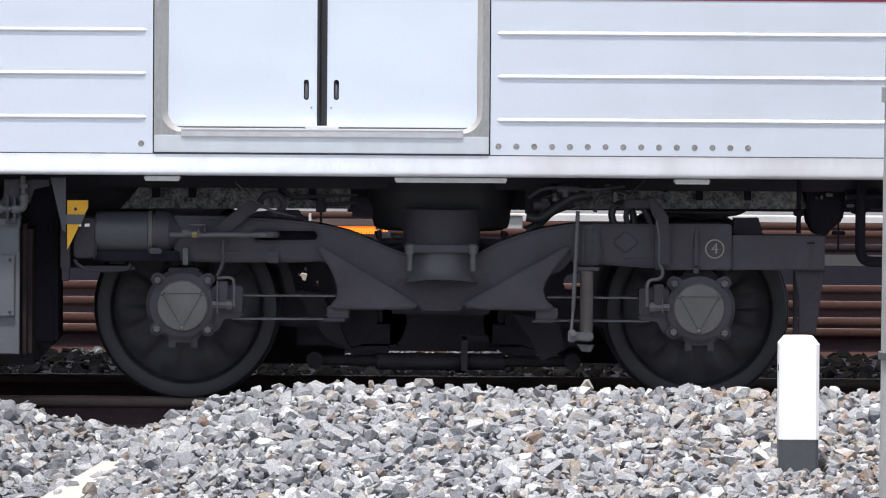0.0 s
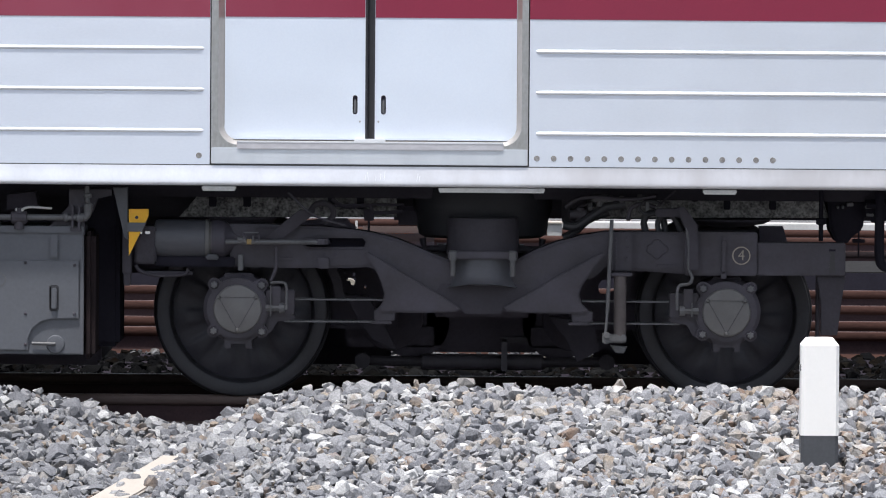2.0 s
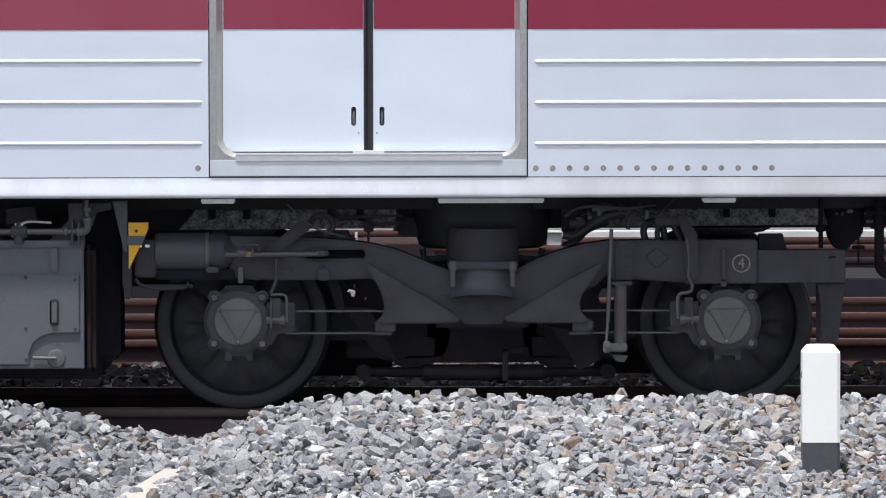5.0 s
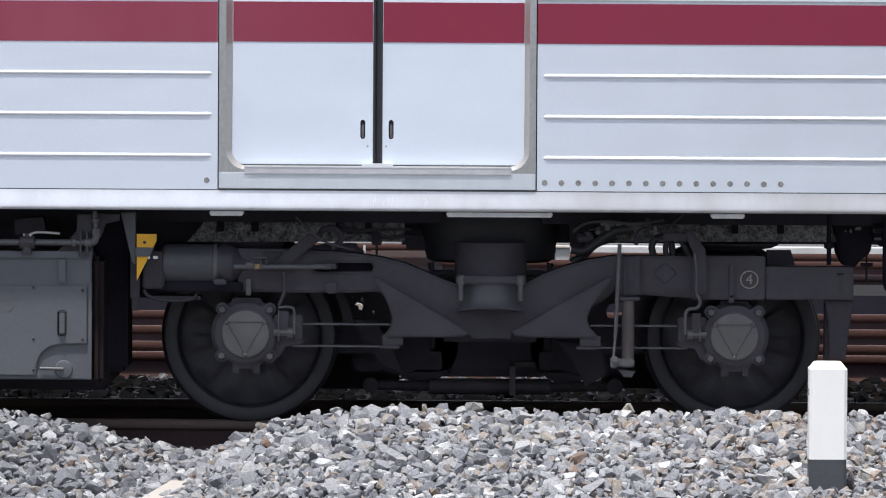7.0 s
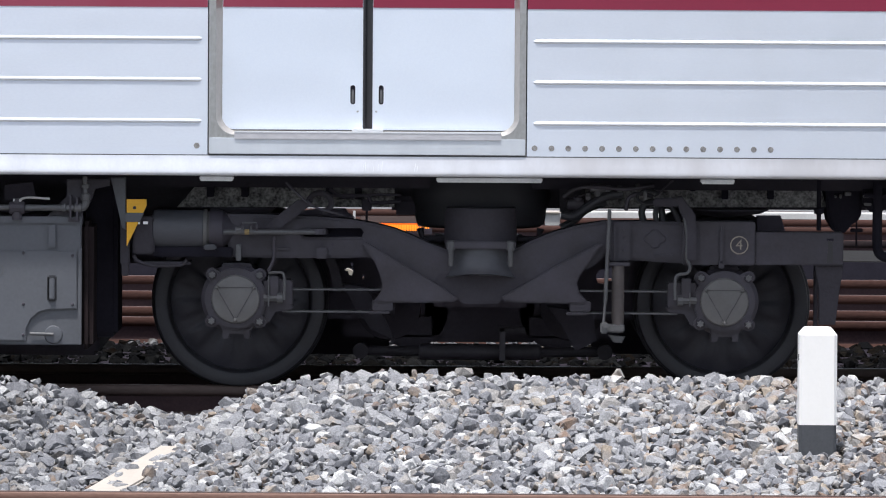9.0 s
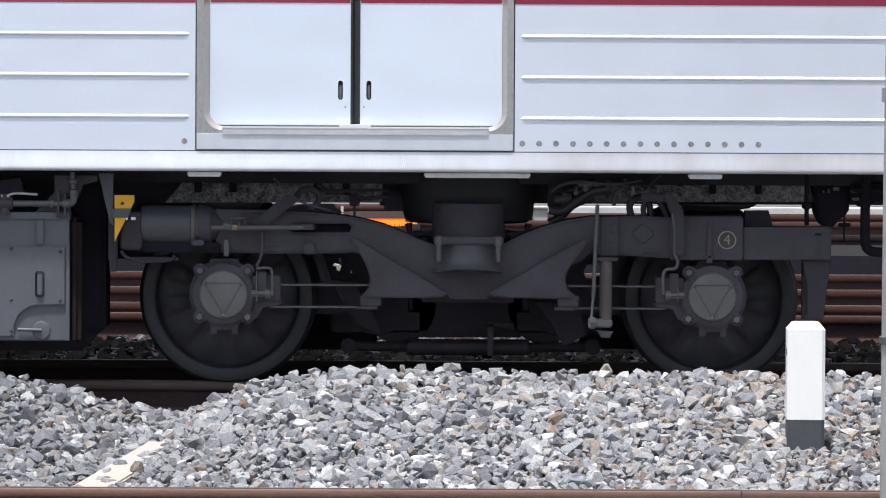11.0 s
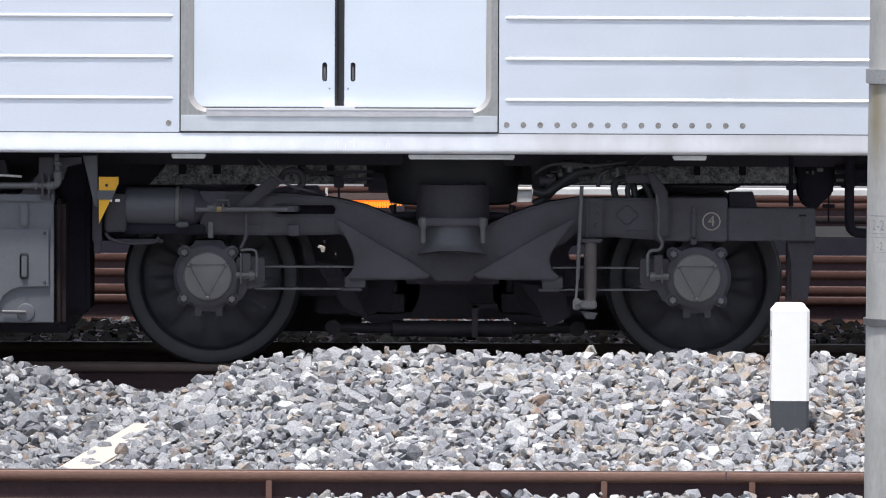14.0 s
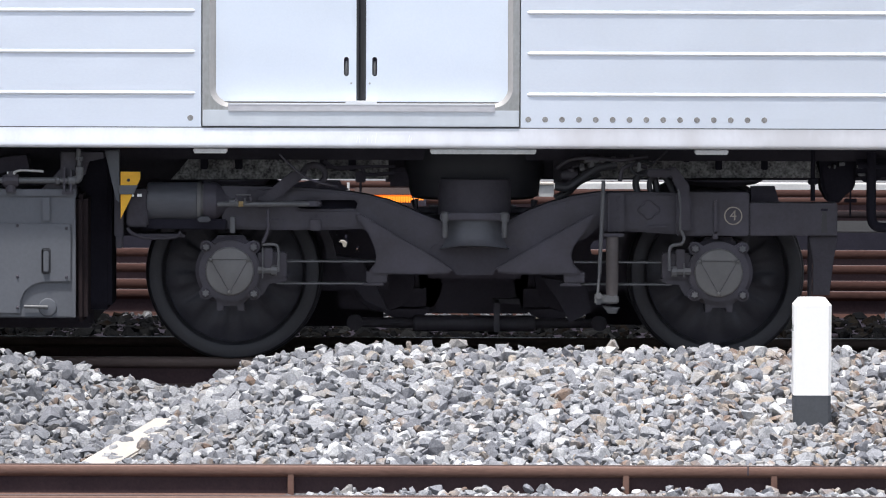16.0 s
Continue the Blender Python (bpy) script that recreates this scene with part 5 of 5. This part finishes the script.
hanger = thing("hanger_bracket", "grey tapered steel hanger with yellow warning plate", "bracket")
part("arm", prism([(-1.440, 0.918), (-1.377, 0.919), (-1.376, 0.695), (-1.391, 0.705)], 0.2, 0.26, (), 0.003), BOXGREY, hanger)
part("yellow_plate", prism([(-1.371, 0.827), (-1.286, 0.827), (-1.286, 0.798), (-1.370, 0.625)], 0.19, 0.2, (), 0.001), YELLOW, hanger, "yellow triangular plate with hole and grey band")
part("grey_band", prism([(-1.378, 0.769), (-1.296, 0.769), (-1.315, 0.730), (-1.378, 0.730)], 0.182, 0.19, (), 0.001), BOXGREY, hanger)
P = (-1.337, 0.791)
part("hole", turned([(-0.003, 0.007), (0.002, 0.007)], (P[0], 0.19, P[1]), "y", 16), BLACK, hanger)
P = (-1.380, 0.555)
part("stem", joined(box(P[0] - 0.02, P[0] + 0.02, 0.24, 0.30, P[1] - 0.01, P[1] + 0.22, 0.004), box(P[0] - 0.014, P[0] + 0.016, 0.24, 0.30, P[1] - 0.06, P[1] - 0.005, 0.004)), BOGIE_DARK, hanger)
P = (-1.290, 0.726)
part("white_tags", joined(box(P[0] - 0.010, P[0] + 0.010, 0.19, 0.2, P[1] - 0.006, P[1] + 0.006, 0.001), box(P[0] - 0.032, P[0] - 0.024, 0.19, 0.2, P[1] - 0.006, P[1] + 0.006, 0.001)), WHITE_PAINT, hanger)

rack = thing("equipment_rack", "black equipment rack behind the grey box", "equipment rack")
part("case", box(-3.2, -1.515, 0.78, 2.4, 0.12, 0.78, 0.02), BLACK, rack)
part("side_panel", box(-1.56, -1.42, 0.45, 0.9, 0.22, 0.90, 0.02), BLACK_AND_SHADE, rack)
part("upper_case", box(-1.50, -1.0, 1.0, 2.2, 0.515, 0.80, 0.02), BLACK, rack)

tank = thing("air_tank", "black air tank and bent pipes hung under the car", "air tank")
P = (1.773, 0.828)
part("shell", prism([(1.644, 0.885), (1.650, 0.799), (1.662, 0.738), (1.687, 0.694), (1.731, 0.689), (1.760, 0.723), (1.790, 0.746), (1.802, 0.768), (1.806, 0.885)], 0.50, 0.85, (), 0.012), BLACK_AND_SHADE, tank)
part("drain_cock", joined(rod((1.782, 0.52, 0.763), (1.782, 0.52, 0.630), 0.004), box(1.755, 1.809, 0.51, 0.53, 0.692, 0.709, 0.002)), BLACK_AND_SHADE, tank)
part("valve_body", prism([(1.803, 0.882), (1.803, 0.819), (1.835, 0.784), (1.880, 0.780), (1.918, 0.809), (1.945, 0.858), (1.945, 0.888)], 0.44, 0.5, (), 0.006), BLACK_AND_SHADE, tank)
for p, q in (((1.726, 0.868), (1.753, 0.853)), ((1.804, 0.856), (1.841, 0.844)), ((1.810, 0.822), (1.841, 0.810)), ((1.885, 0.866), (1.895, 0.842)), ((1.704, 0.858), (1.712, 0.841)), ((1.682, 0.853), (1.690, 0.843))):
    part("union_nut", box(p[0], q[0], 0.425, 0.51, q[1], p[1], 0.002), PIPE, tank, "grey pipe union")
part("strap", box(P[0] - 0.09, P[0] + 0.09, 0.6, 0.66, P[1] + 0.05, 0.96, 0.003), BLACK_AND_SHADE, tank)
P = (1.612, 0.813)
part("drop_pipe", joined(rod((P[0], 0.4, 0.95), (P[0], 0.4, P[1] - 0.11), 0.010), turned([(P[1] - 0.04, 0.014), (P[1] - 0.035, 0.022), (P[1] - 0.015, 0.022), (P[1] - 0.01, 0.012)], (P[0], 0.4, 0), "z", 10)), BLACK_AND_SHADE, tank)
part("bent_pipe", tube(curve_path([(1.867, 0.913), (1.866, 0.766), (1.867, 0.639), (1.880, 0.600), (1.919, 0.588), (2.051, 0.586)], 0.42), 0.021), BLACK_AND_SHADE, tank)
part("bent_pipe", tube(curve_path([(1.809, 0.858), (1.902, 0.854), (2.048, 0.860)], 0.42), 0.012), BLACK_AND_SHADE, tank)
part("cross_pipe", box(1.609, 2.6, 0.6, 0.9, 0.80, 0.96, 0.01), BLACK_AND_SHADE, tank)

# ---- between the tracks ----
post = thing("marker_post", "white square marker post with black foot standing in ballast", "marker post")
PX0, PX1, PY = 1.449, 1.604, -1.25
pw = PX1 - PX0
def post_loop(z, inset=0.0, cut=0.012):
    x0, x1, y0, y1 = PX0 + inset, PX1 - inset, PY + inset, PY + pw - inset
    return [(x0 + cut, y0, z), (x1 - cut, y0, z), (x1, y0 + cut, z), (x1, y1 - cut, z), (x1 - cut, y1, z), (x0 + cut, y1, z), (x0, y1 - cut, z), (x0, y0 + cut, z)]
def post_bm(levels):
    bm = bmesh.new()
    loops = [[bm.verts.new(p) for p in lv] for lv in levels]
    for a, b in zip(loops, loops[1:]):
        for i in range(8):
            bm.faces.new((a[i], a[(i + 1) % 8], b[(i + 1) % 8], b[i]))
    bm.faces.new(loops[0]), bm.faces.new(loops[-1])
    return bm
part("shaft", post_bm([post_loop(-0.0285), post_loop(0.341), post_loop(0.368, 0.022), post_loop(0.370, 0.03)]), WHITE_PAINT, post, smooth=20)
part("foot", post_bm([post_loop(-0.45, 0.001), post_loop(-0.029, 0.001)]), BLACK_PAINT, post, "faded black foot", smooth=20)
part("scuff", box(PX0 - 0.002, PX0 + 0.002, PY + 0.02, PY + 0.06, 0.235, 0.26, 0), BLACK_PAINT, post)

slab = thing("concrete_plank", "pale concrete plank lying half buried in ballast", "plank")
slab_ob = part("board", box(-0.55, 0.55, -0.085, 0.085, -0.085, 0.015, 0.008), PLANK, slab)

pole = thing("concrete_pole", "grey round concrete utility pole with steel bands", "utility pole")
PLX, PLY, PLR = 1.895, -3.0, 0.172
part("shaft", turned([(-0.6, PLR + 0.006), (1.0, PLR), (9.0, PLR - 0.075)], (PLX, PLY, 0), "z", 56), CONCRETE, pole)
part("strap", turned([(0.385, PLR + 0.008), (0.386, PLR + 0.012), (0.412, PLR + 0.012), (0.413, PLR + 0.008)], (PLX, PLY, 0), "z", 56), PIPE, pole, "thin dark steel strap")


def on_pole(x):
    return PLY - math.sqrt(PLR ** 2 - (x - PLX) ** 2)


cl = part("clamp", turned([(1.312, PLR + 0.004), (1.313, PLR + 0.009), (1.367, PLR + 0.009), (1.368, PLR + 0.004)], (PLX, PLY, 0), "z", 56), GALV, pole, "steel clamp band with bolt")
part("clamp_tab", box(PLX - 0.078, PLX - 0.072, PLY - PLR - 0.045, PLY - PLR + 0.03, 1.312, 1.368, 0.002), GALV, cl)
part("clamp_bolt", joined(turned([(-0.105, 0.015), (-0.085, 0.017)], (PLX, PLY - PLR - 0.02, 1.344), "x", 6), turned([(-0.085, 0.006), (0.10, 0.006)], (PLX, PLY - PLR - 0.02, 1.344), "x", 10)), PIPE, cl)
for dx, dz, r in ((-0.150, 1.338, 0.006), (-0.130, 1.348, 0.004), (-0.118, 1.330, 0.005), (-0.100, 1.343, 0.006)):
    part("rust_pit", turned([(-0.010, r * 0.6), (-0.008, r)], (PLX + dx, on_pole(PLX + dx), dz), "y", 8), RUST_RAIL, cl)
part("seam", box(PLX - 0.063, PLX - 0.0605, PLY - PLR - 0.0015, PLY - PLR + 0.02, -0.3, 0.83, 0), GALV, pole)
for z, size, marks in ((0.770, 0.058, zip("12-250", (-0.1665, -0.150, -0.137, -0.1225, -0.099, -0.073))),
                       (0.690, 0.046, zip("1-226", (-0.150, -0.139, -0.125, -0.099, -0.079)))):
    for ch, dx in marks:
        x = PLX + dx
        ob = flat_text(ch, size, INK, pole, (x, on_pole(x) - 0.001, z), "character", rz=math.degrees(math.asin(dx / PLR)))
        ob.matrix_basis = ob.matrix_basis @ Matrix.Diagonal((0.72, 1, 1, 1))


def scratched(points):
    fine = [(a + (c - a) * f, b + (d - b) * f) for (a, b), (c, d) in zip(points, points[1:]) for f in (0.0, 0.25, 0.5, 0.75)] + [points[-1]]
    part("engraved_line", tube([(PLX + a, on_pole(PLX + a) - 0.0006, z) for a, z in fine], 0.0011, 5), INK, pole)


for z in (0.808, 0.740, 0.725, 0.669):
    scratched([(a, z) for a in np.linspace(-0.168, -0.059, 10)])
scratched([(-0.059, 0.808), (-0.059, 0.740)]), scratched([(-0.059, 0.725), (-0.059, 0.669)])
scratched([(-0.116 - 0.040 * math.cos(t), 0.602 + 0.034 * math.sin(t)) for t in np.linspace(0, math.pi, 12)])
for run in ([(-0.156, 0.602), (-0.116, 0.602), (-0.076, 0.602)], [(-0.157, 0.594), (-0.12, 0.594), (-0.088, 0.594)], [(-0.088, 0.594), (-0.088, 0.566)], [(-0.157, 0.566), (-0.12, 0.566), (-0.088, 0.566)],
            [(-0.150, 0.534), (-0.135, 0.530), (-0.124, 0.541), (-0.118, 0.562)], [(-0.112, 0.556), (-0.108, 0.53), (-0.111, 0.51)]):
    scratched(run)

# ---- far across the yard ----
LED = glowing("amber_led", (1.0, 0.27, 0.012), 0.62)
LED_DIM = glowing("amber_face", (1.0, 0.20, 0.006), 0.27)
sign = thing("led_sign", "low sign with blinking amber LED rows beyond the tracks", "LED sign")
S0 = (-0.591, 0.050)
S1 = (-0.106, -0.037)
part("housing", box(S0[0], S1[0] + 0.01, 18.52, 18.62, S1[1] - 0.04, 0.012, 0.01), BLACK, sign)
# added bar for the reddish rails, no part of the sign itself
part("cover", box(S0[0], S1[0] - 0.08, 18.508, 18.525, 0.016, S0[1] + 0.014, 0.004), DARK_RAIL, sign, "brown bar standing in for the far rails above the sign")
part("lit_face", box(S0[0] + 0.01, S1[0] - 0.09, 18.514, 18.519, S1[1] + 0.012, 0.015, 0), LED_DIM, sign, "dim amber lit face")
for i in range(26):
    xx = S0[0] + 0.025 + i * (S1[0] - S0[0] - 0.04) / 25
    part("led_column", box(xx - 0.006, xx + 0.006, 18.505, 18.513, S1[1] + (0.016 if i > 20 else 0.0), (-0.008 if i > 20 else 0.004), 0), LED, sign, "lit amber LED column")
for x in (S0[0] + 0.05, S1[0] - 0.05):
    part("leg", box(x - 0.02, x + 0.02, 18.53, 18.6, -0.2, S1[1] - 0.03, 0.003), BLACK, sign)

# added plate: sliding over the LEDs stands in for their going dark
shutter = part("shutter", box(S0[0], S1[0] + 0.012, 18.494, 18.500, S1[1] - 0.004, 0.0155, 0.001), BROWN_EDGE, sign, "added dark plate that covers the LEDs while they are off")

relay = thing("relay_case", "small pale grey relay case beside a far track", "relay case")
A0, B0 = (0.695, 0.071), (0.798, 0.020)
part("case", box(A0[0], B0[0], 19.0, 19.2, B0[1] - 0.08, A0[1], 0.006), CONCRETE, relay)
part("lid", box(A0[0] - 0.01, B0[0] + 0.01, 18.98, 19.22, A0[1], A0[1] + 0.012, 0.003), PLANK, relay)
part("leg", box((A0[0] + B0[0]) / 2 - 0.02, (A0[0] + B0[0]) / 2 + 0.02, 19.06, 19.14, -0.16, B0[1] - 0.07, 0.003), PIPE, relay)
# added block, seen as sunlit specks through the slits
block = thing("pale_block", "small tan block added to show pale through the slits", "marker")
part("stone", prism([(-0.630, -0.15), (-0.560, -0.15), (-0.564, -0.046), (-0.574, -0.036), (-0.602, -0.030), (-0.612, -0.044)], 12.55, 12.66, (), 0.004), MARKING, block)
stake = thing("white_stake", "thin white stake beside a far track", "stake")
A0 = (-0.641, 0.082)
part("stick", box(A0[0] - 0.009, A0[0] + 0.009, 19.0, 19.02, -0.16, A0[1], 0.003), KERB_WHITE, stake)

# ---- loose stones ----
PLA, PLB = np.array([-1.445, -1.96]), np.array([-1.10, -0.95])
mid = (PLA + PLB) / 2
zA, zB = float(ground_height(*PLA)), float(ground_height(*PLB))
run = float(np.linalg.norm(PLB - PLA))
slab.matrix_basis = pose(mid[0], mid[1], (zA + zB) / 2 + 0.012) @ pose(0, 0, 0, 0, 0, math.degrees(math.atan2(PLB[1] - PLA[1], PLB[0] - PLA[0]))) @ pose(0, 0, 0, 0, -math.degrees(math.atan2(zB - zA, run)))


def off_plank(s):
    """Clears the two stretches of the plank that lie bare."""
    d = (PLB - PLA) / run
    v = np.array(s[:2]) - PLA
    along, aside = float(v @ d), float(v[0] * d[1] - v[1] * d[0])
    return not (-0.075 - s[3] * 0.6 < -aside < 0.02 + s[3] * 0.4) or not (0.0 < along < 0.28 or 0.42 < along < 0.52)


def lay_stones():
    shapes = stone_shapes(60)
    spots = [s for s in spots_in(-2.75, 2.75, -3.3, 0.42, 0.033, 11, 0.0255) if free_of_rails(s) and off_plank(s)]
    spots += [s for s in spots_in(-2.75, 2.75, -1.9, 0.30, 0.064, 12, 0.034, 0.010) if free_of_rails(s) and off_plank(s)]
    near = [s for s in spots if -0.5 < s[0] < 0.42 and -1.86 < s[1] < -1.45][:300]
    picked = set(near)
    rest = [s for s in spots if s not in picked]
    heap = new("ballast", stones_mesh(rest, shapes, 21, STONE))
    tagged(heap, "heap of angular grey, white and tan crushed stones", "ballast", kind="stuff")
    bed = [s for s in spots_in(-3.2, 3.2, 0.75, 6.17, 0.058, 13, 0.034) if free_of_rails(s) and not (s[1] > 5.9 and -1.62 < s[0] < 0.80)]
    tagged(new("track_bed_stones", stones_mesh(bed, shapes, 22, OILY_SHADED_STONE)), "oil-stained crushed stones, darkened for the train's shade", "ballast", kind="stuff")
    bed = spots_in(-1.62, 0.80, 5.95, 6.17, 0.034, 14, 0.020, 0.018)
    tagged(new("far_ballast", stones_mesh(bed, shapes, 23, DUSTY_STONE)), "grey crushed stones between tracks behind the train", "ballast", kind="stuff")
    meshes = []
    for v, f in shapes[:16]:
        me = bpy.data.meshes.new("stone")
        me.from_pydata(v.tolist(), [], f.tolist())
        me.shade_flat()
        me.materials.append(STONE_SINGLE)
        meshes.append(me)
    rng = random.Random(31)
    for x, y, z, r in near:
        ob = new("stone", meshes[rng.randrange(16)])
        ob.parent = ground_sheet_ob
        ob.matrix_basis = Matrix.LocRotScale((x, y, z), Euler((rng.gauss(0, 0.6), rng.gauss(0, 0.6), rng.uniform(0, 6))), (r, r, r))


lay_stones()


def motions():
    """The amber sign blinks some 3.6 times a second: an added plate, in place of switching LEDs, drops, then closes
    again.
    """
    period, first, half = 0.2762, -0.06, 0.07
    ticks = [k / FPS for k in range(16 * FPS + 1)]
    is_lit = [abs((t - first + period / 2) % period - period / 2) < half for t in ticks]
    rows = []
    for k, t in enumerate(ticks):
        ends = k in (0, len(ticks) - 1)
        if ends or is_lit[k] != is_lit[k - 1] or is_lit[k] != is_lit[k + 1]:
            rows.append((t, pose(0, 0, -0.075 if is_lit[k] else 0.0)))
    walk(shutter, rows)


motions()
